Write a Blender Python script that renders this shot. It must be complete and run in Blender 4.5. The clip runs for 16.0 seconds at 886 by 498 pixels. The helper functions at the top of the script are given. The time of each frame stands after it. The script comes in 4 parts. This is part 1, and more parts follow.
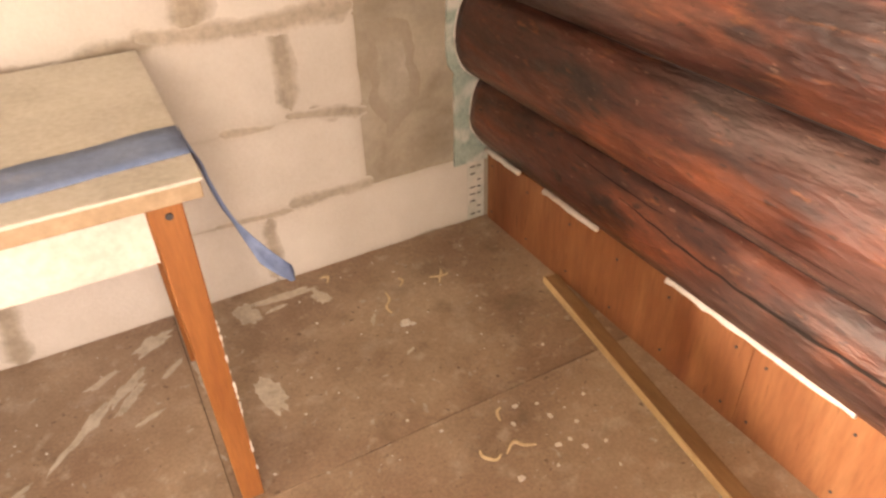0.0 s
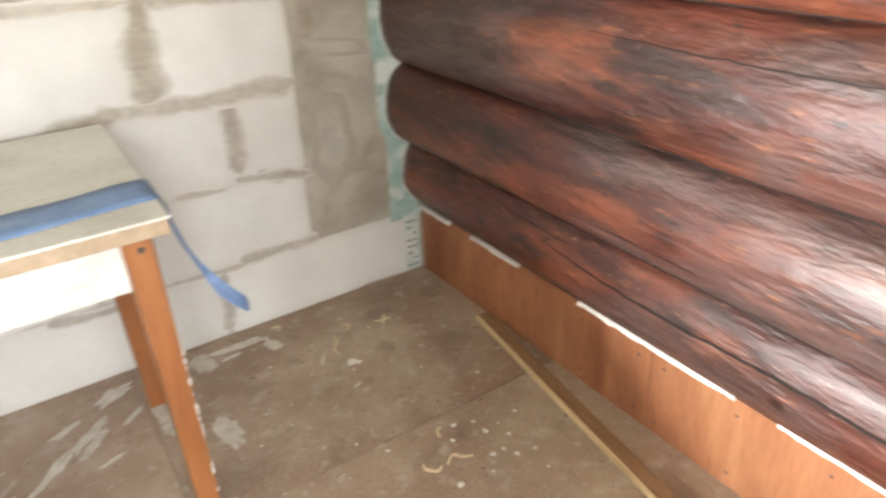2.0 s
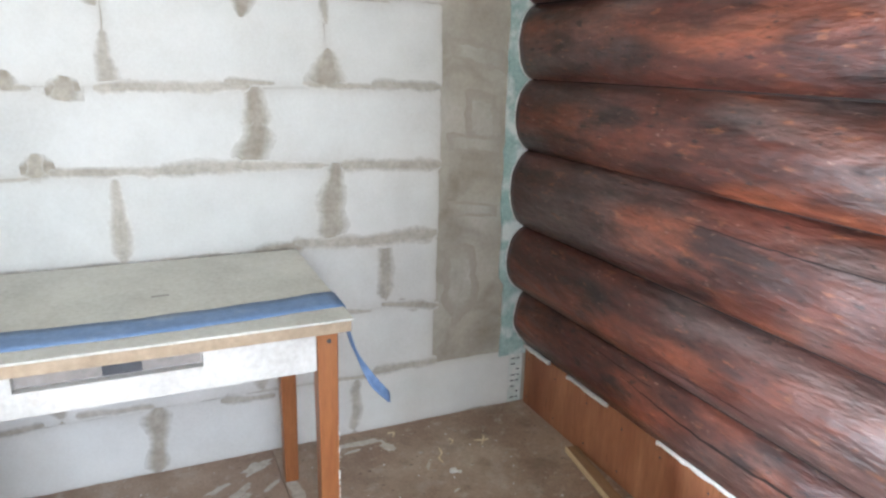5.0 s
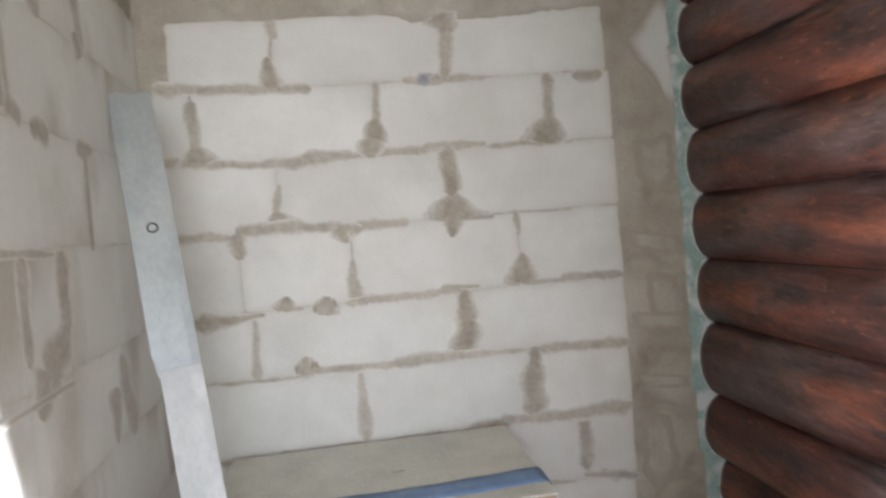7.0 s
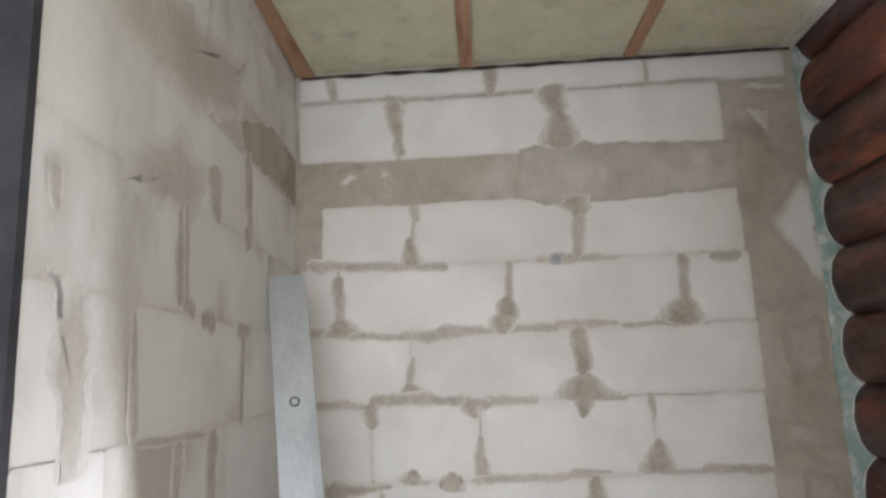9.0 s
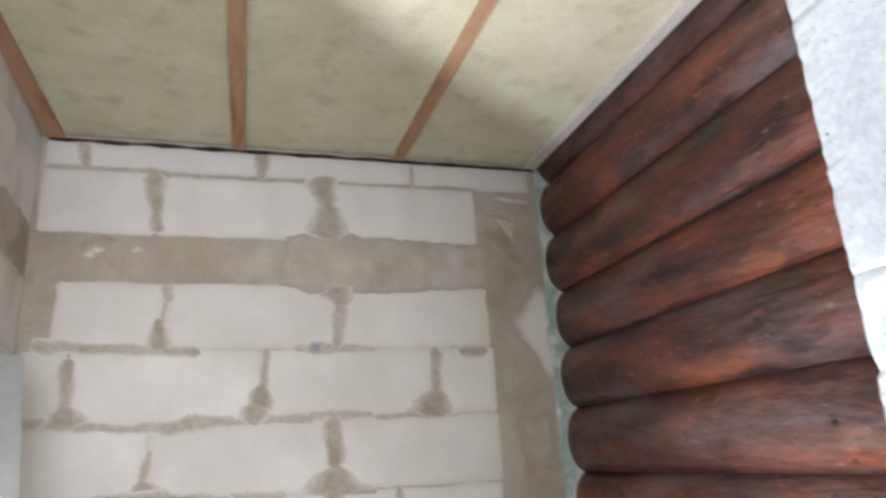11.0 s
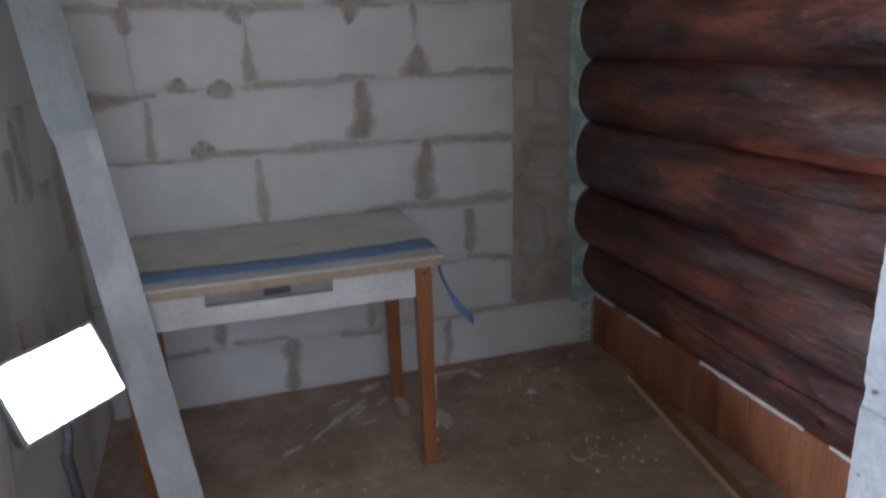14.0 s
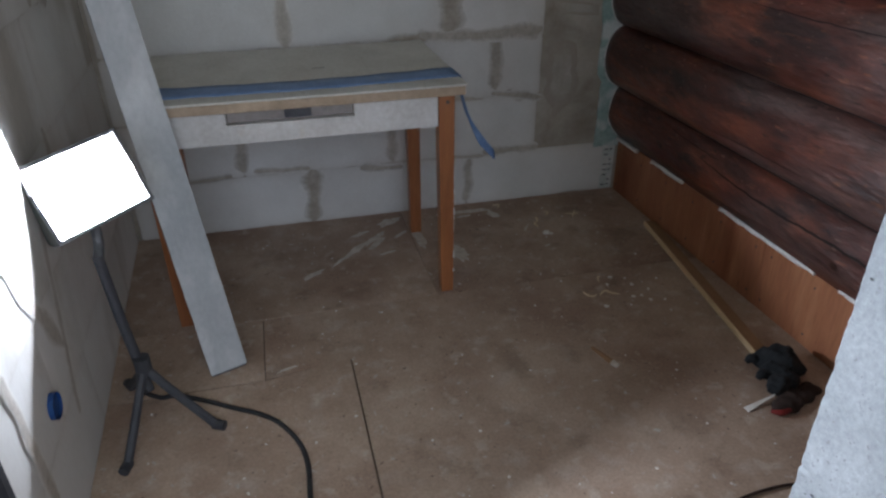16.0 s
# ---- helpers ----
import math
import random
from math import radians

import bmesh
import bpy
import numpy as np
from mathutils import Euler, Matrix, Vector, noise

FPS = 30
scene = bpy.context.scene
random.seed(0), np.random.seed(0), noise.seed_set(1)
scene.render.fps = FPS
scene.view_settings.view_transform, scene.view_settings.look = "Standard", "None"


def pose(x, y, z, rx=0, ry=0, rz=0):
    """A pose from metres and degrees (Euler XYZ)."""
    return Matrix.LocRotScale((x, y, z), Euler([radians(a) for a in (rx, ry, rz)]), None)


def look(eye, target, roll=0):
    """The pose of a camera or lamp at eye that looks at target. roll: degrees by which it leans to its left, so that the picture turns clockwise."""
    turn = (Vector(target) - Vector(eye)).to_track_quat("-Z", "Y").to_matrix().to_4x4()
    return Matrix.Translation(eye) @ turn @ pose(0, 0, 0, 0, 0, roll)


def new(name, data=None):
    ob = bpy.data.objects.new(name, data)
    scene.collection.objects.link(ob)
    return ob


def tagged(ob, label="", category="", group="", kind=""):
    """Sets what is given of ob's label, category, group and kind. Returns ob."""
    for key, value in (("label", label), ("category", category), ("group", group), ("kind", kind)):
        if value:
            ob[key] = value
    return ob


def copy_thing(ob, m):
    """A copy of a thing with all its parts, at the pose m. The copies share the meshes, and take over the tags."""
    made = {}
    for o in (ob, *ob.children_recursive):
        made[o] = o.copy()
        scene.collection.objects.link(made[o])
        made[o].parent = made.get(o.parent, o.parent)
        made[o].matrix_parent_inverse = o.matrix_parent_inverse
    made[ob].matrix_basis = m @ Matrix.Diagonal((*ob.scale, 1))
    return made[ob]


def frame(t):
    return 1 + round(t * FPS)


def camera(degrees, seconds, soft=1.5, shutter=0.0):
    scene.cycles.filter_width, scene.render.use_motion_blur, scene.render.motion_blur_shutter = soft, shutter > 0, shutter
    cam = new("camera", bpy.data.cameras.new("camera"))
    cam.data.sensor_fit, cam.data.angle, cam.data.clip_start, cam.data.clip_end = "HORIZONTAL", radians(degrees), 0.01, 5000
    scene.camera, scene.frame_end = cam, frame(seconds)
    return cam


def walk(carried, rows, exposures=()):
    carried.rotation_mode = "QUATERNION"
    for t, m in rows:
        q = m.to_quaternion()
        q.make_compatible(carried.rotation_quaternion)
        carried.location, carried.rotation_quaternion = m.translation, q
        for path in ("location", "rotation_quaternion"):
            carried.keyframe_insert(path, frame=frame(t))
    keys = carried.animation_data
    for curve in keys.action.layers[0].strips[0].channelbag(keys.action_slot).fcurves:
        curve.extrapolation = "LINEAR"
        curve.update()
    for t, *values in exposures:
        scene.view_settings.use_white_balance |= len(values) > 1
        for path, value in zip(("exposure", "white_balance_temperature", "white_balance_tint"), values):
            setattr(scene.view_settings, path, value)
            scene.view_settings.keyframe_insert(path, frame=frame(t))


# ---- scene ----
cam = camera(66.4, 16.0, soft=2.5, shutter=0.5)
PATH = [
    (0, (-0.938, -1.525, 1.127), (-0.186, -0.071, -0.021), -2.1),
    (0.5, (-0.986, -1.58, 1.141), (-0.183, -0.073, 0.1), -3.8),
    (1, (-1.013, -1.631, 1.13), (0.066, -0.25, 0.166), -12.3),
    (1.5, (-0.992, -1.666, 1.134), (0.19, -0.363, 0.183), -9.0),
    (2, (-1.016, -1.731, 1.147), (-0.071, -0.248, 0.195), -2.4),
    (2.5, (-1.063, -1.793, 1.161), (-0.333, -0.131, 0.321), -1.3),
    (3, (-1.089, -1.867, 1.218), (-0.339, -0.13, 0.569), -0.4),
    (3.2, (-1.112, -1.904, 1.236), (-0.368, -0.142, 0.652), 0.4),
    (5.3, (-1.264, -2.076, 1.256), (-0.475, -0.312, 0.743), 1.2),
    (5.5, (-1.275, -2.119, 1.279), (-0.468, -0.344, 0.831), -0.3),
    (6, (-1.336, -2.248, 1.314), (-0.622, -0.404, 1.009), -2.9),
    (6.5, (-1.356, -2.299, 1.369), (-0.925, -0.354, 1.187), -4.3),
    (7, (-1.316, -2.327, 1.404), (-1.052, -0.345, 1.331), -4.9),
    (7.5, (-1.322, -2.298, 1.434), (-1.254, -0.3, 1.473), -3.8),
    (8, (-1.297, -2.365, 1.451), (-1.395, -0.371, 1.582), -2.7),
    (8.2, (-1.294, -2.373, 1.461), (-1.429, -0.384, 1.629), -2.3),
    (10.3, (-1.265, -2.405, 1.585), (-1.111, -0.522, 2.239), -1.7),
    (10.5, (-1.25, -2.413, 1.575), (-0.999, -0.545, 2.245), -1.2),
    (11, (-1.256, -2.405, 1.517), (-0.707, -0.573, 2.102), -3.2),
    (11.5, (-1.275, -2.429, 1.505), (-0.553, -0.631, 2.002), -3.2),
    (12, (-1.307, -2.452, 1.463), (-0.493, -0.641, 1.711), -2.9),
    (12.5, (-1.333, -2.455, 1.419), (-0.558, -0.611, 1.419), -2.2),
    (13, (-1.356, -2.473, 1.37), (-0.661, -0.609, 1.164), -1.8),
    (13.5, (-1.363, -2.463, 1.32), (-0.774, -0.597, 0.906), -1.9),
    (14, (-1.365, -2.464, 1.278), (-0.84, -0.622, 0.699), -2.3),
    (14.5, (-1.369, -2.46, 1.247), (-0.883, -0.692, 0.448), -1.2),
    (15, (-1.379, -2.465, 1.222), (-0.925, -0.741, 0.316), -0.4),
    (15.5, (-1.38, -2.474, 1.207), (-0.949, -0.776, 0.243), -0.2),
    (16, (-1.379, -2.483, 1.205), (-0.957, -0.782, 0.241), -0.5),
]
EXPOSURES = [
    (0.0, 1.91, 10300, 31), (0.5, 1.76, 9600, 28), (1.0, 1.97, 7750, 14), (1.5, 1.99, 7300, 10), (2.0, 2.03, 6650, 9), (2.5, 1.90, 6000, 6),
    (3.0, 1.82, 5950, 6), (5.5, 1.55, 5650, 10), (6.0, 1.33, 5830, 12), (6.5, 1.01, 5800, 12), (7.0, 1.01, 6050, 12), (8.0, 0.76, 6050, 11),
    (10.5, 1.16, 6110, 15), (11.0, 1.15, 6110, 14), (11.5, 1.03, 6060, 16), (12.0, 0.86, 6110, 18), (12.5, 0.73, 6060, 19), (13.0, 0.70, 5960, 18), (13.5, 0.28, 5760, 18),
    (14.0, -0.45, 5560, 13), (14.5, -0.41, 5510, 12), (15.0, -0.39, 5510, 11), (16.0, -0.46, 5610, 11),
]
walk(cam, [(t, look(eye, target, roll)) for t, eye, target, roll in PATH], EXPOSURES)

# ---- world, daylight and lamps ----
world = bpy.data.worlds.new("sky")
scene.world = world
world.use_nodes = True
wn = world.node_tree.nodes
sky = wn.new("ShaderNodeTexSky")
sky.sky_type, sky.sun_disc = "NISHITA", False
sky.sun_elevation, sky.sun_rotation = radians(35), radians(160)
world.node_tree.links.new(sky.outputs[0], wn["Background"].inputs[0])
wn["Background"].inputs[1].default_value = 0.1

DAY = 44.0       # watts of sky light through the hall window
FLOOD = 46.0     # watts of the work lamp


def area_lamp(name, m, w, h, watts, colour):
    data = bpy.data.lights.new(name, "AREA")
    data.shape, data.size, data.size_y, data.energy, data.color = "RECTANGLE", w, h, watts, colour
    ob = new(name, data)
    ob.matrix_world = m
    return ob


area_lamp("window_daylight", look((-1.2, -4.46, 1.65), (-1.3, 0, 1.3)), 1.9, 1.5, DAY, (0.85, 0.925, 1.0))
LAMP = Vector((-1.797, -0.992, 0.628))
LAMP_DIR = Vector((0.50, -0.78, 0.36)).normalized()
# the burner is a short bright rod, sunk in its housing, whose rim cuts the beam off
area_lamp("work_lamp_beam", look(LAMP - LAMP_DIR * 0.054, LAMP + LAMP_DIR, -9), 0.190, 0.014, FLOOD, (0.97, 0.98, 1.0))


# ---- materials ----
def rgb(c):
    return (*c, 1.0)


def mat(name, c1, c2, scale=6.0, fine=90.0, rough=0.8, bump=0.25, stretch=(1, 1, 1), stain=None, stain_scale=2.0,
        stain_cut=(0.5, 0.65), metal=0.0, vary=0.0, haze=None, fine_amount=0.35, spec=0.4, rough_vary=0.1, relief=0.0, relief_scale=24.0, dust=None, dust_scale=4.0, dust_cut=(0.5, 0.7), extra=()):
    m = bpy.data.materials.new(name)
    m.use_nodes = True
    n, l = m.node_tree.nodes, m.node_tree.links
    b = n["Principled BSDF"]
    b.inputs["Metallic"].default_value = metal
    b.inputs["Specular IOR Level"].default_value = spec
    tc, mp, oi = n.new("ShaderNodeTexCoord"), n.new("ShaderNodeMapping"), n.new("ShaderNodeObjectInfo")
    mp.inputs["Scale"].default_value = stretch
    shift = n.new("ShaderNodeVectorMath")
    shift.operation = "MULTIPLY_ADD"
    l.new(oi.outputs["Random"], shift.inputs[0])
    shift.inputs[1].default_value = (17.0, 9.0, 23.0) if vary else (0, 0, 0)
    l.new(tc.outputs["Object"], shift.inputs[2])
    l.new(shift.outputs[0], mp.inputs["Vector"])
    big, small = n.new("ShaderNodeTexNoise"), n.new("ShaderNodeTexNoise")
    for tex, s, d in ((big, scale, 5), (small, fine, 4)):
        tex.inputs["Scale"].default_value, tex.inputs["Detail"].default_value = s, d
        tex.inputs["Roughness"].default_value = 0.6
        l.new(mp.outputs[0], tex.inputs["Vector"])
    ramp = n.new("ShaderNodeValToRGB")
    ramp.color_ramp.elements[0].position, ramp.color_ramp.elements[1].position = 0.32, 0.68
    ramp.color_ramp.elements[0].color, ramp.color_ramp.elements[1].color = rgb(c1), rgb(c2)
    l.new(big.outputs["Fac"], ramp.inputs[0])
    col = ramp.outputs[0]

    def blend(kind, fac, a, bcol):
        x = n.new("ShaderNodeMix")
        x.data_type, x.blend_type = "RGBA", kind
        for src, i in ((fac, 0), (a, 6), (bcol, 7)):
            if isinstance(src, (int, float)):
                x.inputs[i].default_value = src
            elif isinstance(src, tuple):
                x.inputs[i].default_value = rgb(src)
            else:
                l.new(src, x.inputs[i])
        return x.outputs[2]

    def span(src, a, z):
        x = n.new("ShaderNodeMapRange")
        x.inputs["From Min"].default_value, x.inputs["From Max"].default_value = a, z
        l.new(src, x.inputs["Value"])
        return x.outputs[0]

    if stain:
        st = n.new("ShaderNodeTexNoise")
        st.inputs["Scale"].default_value, st.inputs["Detail"].default_value = stain_scale, 6
        l.new(mp.outputs[0], st.inputs["Vector"])
        col = blend("MIX", span(st.outputs["Fac"], *stain_cut), col, stain)
    if dust:
        du = n.new("ShaderNodeTexNoise")
        du.inputs["Scale"].default_value, du.inputs["Detail"].default_value = dust_scale, 7
        du.inputs["Distortion"].default_value = 0.6
        l.new(mp.outputs[0], du.inputs["Vector"])
        col = blend("MIX", span(du.outputs["Fac"], *dust_cut), col, dust)
    for k, (tone, tone_scale, cut, most) in enumerate(extra):
        fl, move, amount = n.new("ShaderNodeTexNoise"), n.new("ShaderNodeVectorMath"), n.new("ShaderNodeMath")
        fl.inputs["Scale"].default_value, fl.inputs["Detail"].default_value = tone_scale, 5
        move.inputs[1].default_value = (3.1 + k, 7.7, 1.9 * k)
        l.new(mp.outputs[0], move.inputs[0])
        l.new(move.outputs[0], fl.inputs["Vector"])
        amount.operation, amount.inputs[1].default_value = "MULTIPLY", most
        l.new(span(fl.outputs["Fac"], *cut), amount.inputs[0])
        col = blend("MIX", amount.outputs[0], col, tone)
    if haze:
        at = n.new("ShaderNodeAttribute")
        at.attribute_name = "haze"
        mul = n.new("ShaderNodeMath")
        mul.operation = "MULTIPLY"
        l.new(at.outputs["Fac"], mul.inputs[0])
        l.new(span(big.outputs["Fac"], 0.05, 0.5), mul.inputs[1])
        col = blend("MIX", mul.outputs[0], col, haze)
    col = blend("OVERLAY", fine_amount, col, small.outputs["Fac"])
    if vary:
        hs = n.new("ShaderNodeHueSaturation")
        x = n.new("ShaderNodeMapRange")
        x.inputs["To Min"].default_value, x.inputs["To Max"].default_value = 1 - vary, 1 + vary
        l.new(oi.outputs["Random"], x.inputs["Value"])
        l.new(x.outputs[0], hs.inputs["Value"])
        l.new(col, hs.inputs["Color"])
        col = hs.outputs[0]
    l.new(col, b.inputs["Base Color"])
    x = n.new("ShaderNodeMapRange")
    x.inputs["To Min"].default_value, x.inputs["To Max"].default_value = rough - rough_vary, min(1, rough + rough_vary)
    l.new(big.outputs["Fac"], x.inputs["Value"])
    l.new(x.outputs[0], b.inputs["Roughness"])
    if bump:
        bp = n.new("ShaderNodeBump")
        bp.inputs["Strength"].default_value, bp.inputs["Distance"].default_value = bump, 0.004
        l.new(small.outputs["Fac"], bp.inputs["Height"])
        l.new(bp.outputs[0], b.inputs["Normal"])
        if relief:
            lump, up = n.new("ShaderNodeTexNoise"), n.new("ShaderNodeBump")
            lump.inputs["Scale"].default_value, lump.inputs["Detail"].default_value = relief_scale, 3
            l.new(mp.outputs[0], lump.inputs["Vector"])
            up.inputs["Strength"].default_value, up.inputs["Distance"].default_value = relief, 0.012
            l.new(lump.outputs["Fac"], up.inputs["Height"])
            l.new(bp.outputs[0], up.inputs["Normal"])
            l.new(up.outputs[0], b.inputs["Normal"])
    return m


MORTAR = (0.37, 0.315, 0.25)
M_mortar = mat("mortar", (0.32, 0.272, 0.212), (0.455, 0.402, 0.33), 4, 70, 0.9, 0.35, stain=(0.53, 0.485, 0.42), stain_scale=3.0, stain_cut=(0.48, 0.74), dust=(0.24, 0.195, 0.145), dust_scale=5, dust_cut=(0.55, 0.75), fine_amount=0.18)
M_block = mat("aerated_block", (0.625, 0.594, 0.545), (0.71, 0.682, 0.635), 5, 120, 0.92, 0.3, haze=MORTAR, vary=0.03,
              stain=(0.585, 0.55, 0.50), stain_scale=2.2, stain_cut=(0.52, 0.76), fine_amount=0.15)
M_skim = mat("light_skim", (0.47, 0.43, 0.37), (0.62, 0.59, 0.54), 9, 90, 0.9, 0.3, haze=MORTAR, vary=0.04)
M_smear = mat("mortar_smear", (0.37, 0.32, 0.26), (0.49, 0.435, 0.365), 12, 70, 0.9, 0.3, haze=(0.63, 0.60, 0.552), vary=0.05)
M_belt = mat("grey_mortar", (0.37, 0.325, 0.265), (0.49, 0.45, 0.39), 8, 80, 0.9, 0.35, haze=MORTAR, stain=(0.56, 0.52, 0.465), stain_scale=7, stain_cut=(0.55, 0.75), fine_amount=0.16)
M_side_mortar = mat("skimmed_mortar", (0.52, 0.475, 0.415), (0.63, 0.595, 0.54), 5, 80, 0.9, 0.3, stain=(0.45, 0.40, 0.335), stain_scale=2.5, stain_cut=(0.5, 0.75))
M_belt_pale = mat("thin_mortar_wash", (0.46, 0.42, 0.365), (0.57, 0.53, 0.475), 5, 80, 0.9, 0.15, haze=(0.665, 0.635, 0.59), fine_amount=0.15)
M_spot = mat("grey_blue_smudge", (0.27, 0.265, 0.285), (0.36, 0.345, 0.355), 30, 90, 0.9, 0.2, haze=(0.45, 0.42, 0.385))
M_side_smear = mat("thin_mortar_streak", (0.42, 0.375, 0.315), (0.53, 0.485, 0.425), 10, 70, 0.9, 0.25, haze=(0.70, 0.675, 0.63), vary=0.05)
M_flare = mat("thick_mortar", (0.31, 0.26, 0.20), (0.43, 0.375, 0.305), 12, 70, 0.9, 0.3, haze=(0.615, 0.585, 0.537), vary=0.05)
M_block_side = mat("smeared_block", (0.66, 0.635, 0.59), (0.76, 0.74, 0.70), 3, 100, 0.92, 0.1, stretch=(1, 1, 0.6), haze=MORTAR, vary=0.04,
                   stain=(0.50, 0.46, 0.40), stain_scale=3.2, stain_cut=(0.5, 0.68), fine_amount=0.15)
M_log = mat("varnished_log", (0.016, 0.0075, 0.0062), (0.100, 0.0255, 0.0145), 9, 70, 0.50, 0.5, stretch=(1, 0.28, 1), stain=(0.20, 0.057, 0.026),
            stain_scale=8, stain_cut=(0.48, 0.72), vary=0.08, fine_amount=0.8, spec=0.4, rough_vary=0.22, relief=1.0, relief_scale=30,
            dust=(0.090, 0.063, 0.057), dust_scale=6, dust_cut=(0.48, 0.72),
            extra=(((0.014, 0.007, 0.006), 14, (0.56, 0.68), 0.85), ((0.26, 0.098, 0.040), 55, (0.62, 0.72), 0.45), ((0.28, 0.18, 0.135), 90, (0.66, 0.72), 0.45), ((0.010, 0.006, 0.005), 70, (0.64, 0.70), 0.8)))
M_log.node_tree.nodes["Principled BSDF"].inputs["Coat Weight"].default_value = 0.2
M_log.node_tree.nodes["Principled BSDF"].inputs["Coat Roughness"].default_value = 0.34
# near-black of the drying cracks, also of the painted shade in the log seams
M_crack_seam_shade = mat("crack_and_seam_shade", (0.008, 0.006, 0.005), (0.02, 0.012, 0.009), 20, 90, 0.9, 0.0)
M_knot = mat("dark_knot", (0.015, 0.007, 0.005), (0.05, 0.018, 0.01), 40, 120, 0.45, 0.3)
M_ply = mat("stained_plywood", (0.245, 0.092, 0.041), (0.37, 0.155, 0.07), 5, 60, 0.62, 0.12, stretch=(1, 1.6, 0.25), stain=(0.19, 0.060, 0.024),
            stain_scale=2.6, stain_cut=(0.54, 0.66), extra=(((0.48, 0.23, 0.11), 7, (0.56, 0.7), 0.5), ((0.10, 0.035, 0.016), 30, (0.66, 0.72), 0.6)))
M_foam = mat("white_foam", (0.72, 0.70, 0.66), (0.86, 0.85, 0.82), 30, 120, 0.85, 0.6)
M_teal = mat("teal_membrane", (0.26, 0.37, 0.34), (0.42, 0.52, 0.48), 14, 90, 0.6, 0.3, stain=(0.66, 0.68, 0.64), stain_scale=11, stain_cut=(0.5, 0.62))
M_bead = mat("pale_green_plastic", (0.50, 0.53, 0.48), (0.64, 0.655, 0.61), 14, 90, 0.6, 0.2, stain=(0.68, 0.66, 0.61), stain_scale=16, stain_cut=(0.45, 0.6))
M_floor = mat("dusty_hardboard", (0.30, 0.208, 0.148), (0.44, 0.332, 0.248), 5, 140, 0.66, 0.2, stain=(0.44, 0.355, 0.285), stain_scale=11,
              stain_cut=(0.56, 0.78), vary=0.05, fine_amount=0.4, dust=(0.47, 0.42, 0.36), dust_scale=42, dust_cut=(0.645, 0.71),
              extra=(((0.20, 0.105, 0.066), 2.2, (0.52, 0.72), 0.6), ((0.47, 0.385, 0.305), 22, (0.58, 0.70), 0.65), ((0.13, 0.085, 0.058), 9, (0.58, 0.72), 0.45), ((0.10, 0.065, 0.045), 60, (0.66, 0.73), 0.7)))
M_gap = mat("joint_dirt", (0.085, 0.06, 0.042), (0.14, 0.10, 0.07), 20, 90, 0.95, 0.0)
M_putty = mat("dried_putty", (0.44, 0.385, 0.315), (0.64, 0.59, 0.52), 26, 90, 0.9, 0.4)
M_chip = mat("plaster_chip", (0.6, 0.56, 0.5), (0.8, 0.77, 0.72), 30, 90, 0.9, 0.3)
M_shaving = mat("wood_shaving", (0.6, 0.46, 0.28), (0.74, 0.6, 0.4), 30, 90, 0.7, 0.1)
M_leg = mat("varnished_leg", (0.235, 0.082, 0.028), (0.37, 0.145, 0.05), 5, 60, 0.38, 0.12, stretch=(4, 4, 0.4))
M_top = mat("dusty_tabletop", (0.52, 0.495, 0.44), (0.62, 0.595, 0.54), 6, 90, 0.7, 0.15, stain=(0.66, 0.63, 0.57), stain_scale=5, stain_cut=(0.5, 0.75))
M_top_edge = mat("raw_wood_edge", (0.31, 0.225, 0.145), (0.43, 0.325, 0.225), 12, 80, 0.75, 0.2)
M_apron = mat("white_paint", (0.52, 0.49, 0.45), (0.64, 0.61, 0.57), 9, 70, 0.6, 0.2, stain=(0.5, 0.43, 0.34), stain_scale=12, stain_cut=(0.62, 0.75))
M_grey = mat("grey_box", (0.20, 0.175, 0.16), (0.30, 0.265, 0.24), 14, 70, 0.7, 0.1)
M_dark = mat("dark_grey", (0.035, 0.035, 0.04), (0.06, 0.06, 0.065), 14, 70, 0.6, 0.1)
M_tape = mat("blue_tape", (0.13, 0.205, 0.37), (0.20, 0.285, 0.46), 12, 90, 0.6, 0.15, stain=(0.33, 0.38, 0.46), stain_scale=9, stain_cut=(0.58, 0.78))
M_rule = mat("bare_aluminium", (0.32, 0.33, 0.335), (0.42, 0.43, 0.432), 6, 90, 0.42, 0.15, stretch=(1, 1, 0.5), metal=0.4,
             stain=(0.45, 0.45, 0.44), stain_scale=5, stain_cut=(0.6, 0.8), fine_amount=0.2)
# dried plaster, with some of the lamp's brightening put into the colour
M_rule_plaster_lit = mat("plastered_lamplit_aluminium", (0.37, 0.375, 0.37), (0.50, 0.50, 0.49), 7, 90, 0.7, 0.3, stretch=(1, 1, 0.6),
                     stain=(0.70, 0.69, 0.66), stain_scale=6, stain_cut=(0.5, 0.70), fine_amount=0.2, dust=(0.36, 0.36, 0.355), dust_scale=9, dust_cut=(0.6, 0.72))
M_black = mat("black_rubber", (0.012, 0.012, 0.013), (0.028, 0.028, 0.03), 30, 120, 0.6, 0.2)
M_knit = mat("black_knit", (0.006, 0.007, 0.008), (0.015, 0.017, 0.019), 60, 260, 0.95, 0.8)
M_red = mat("red_rubber", (0.12, 0.010, 0.008), (0.26, 0.022, 0.015), 30, 120, 0.6, 0.2)
M_brown = mat("brown_rag", (0.022, 0.012, 0.008), (0.055, 0.03, 0.019), 30, 120, 0.85, 0.4)
M_rag = mat("dark_rag", (0.012, 0.007, 0.005), (0.032, 0.018, 0.013), 30, 120, 0.9, 0.4)
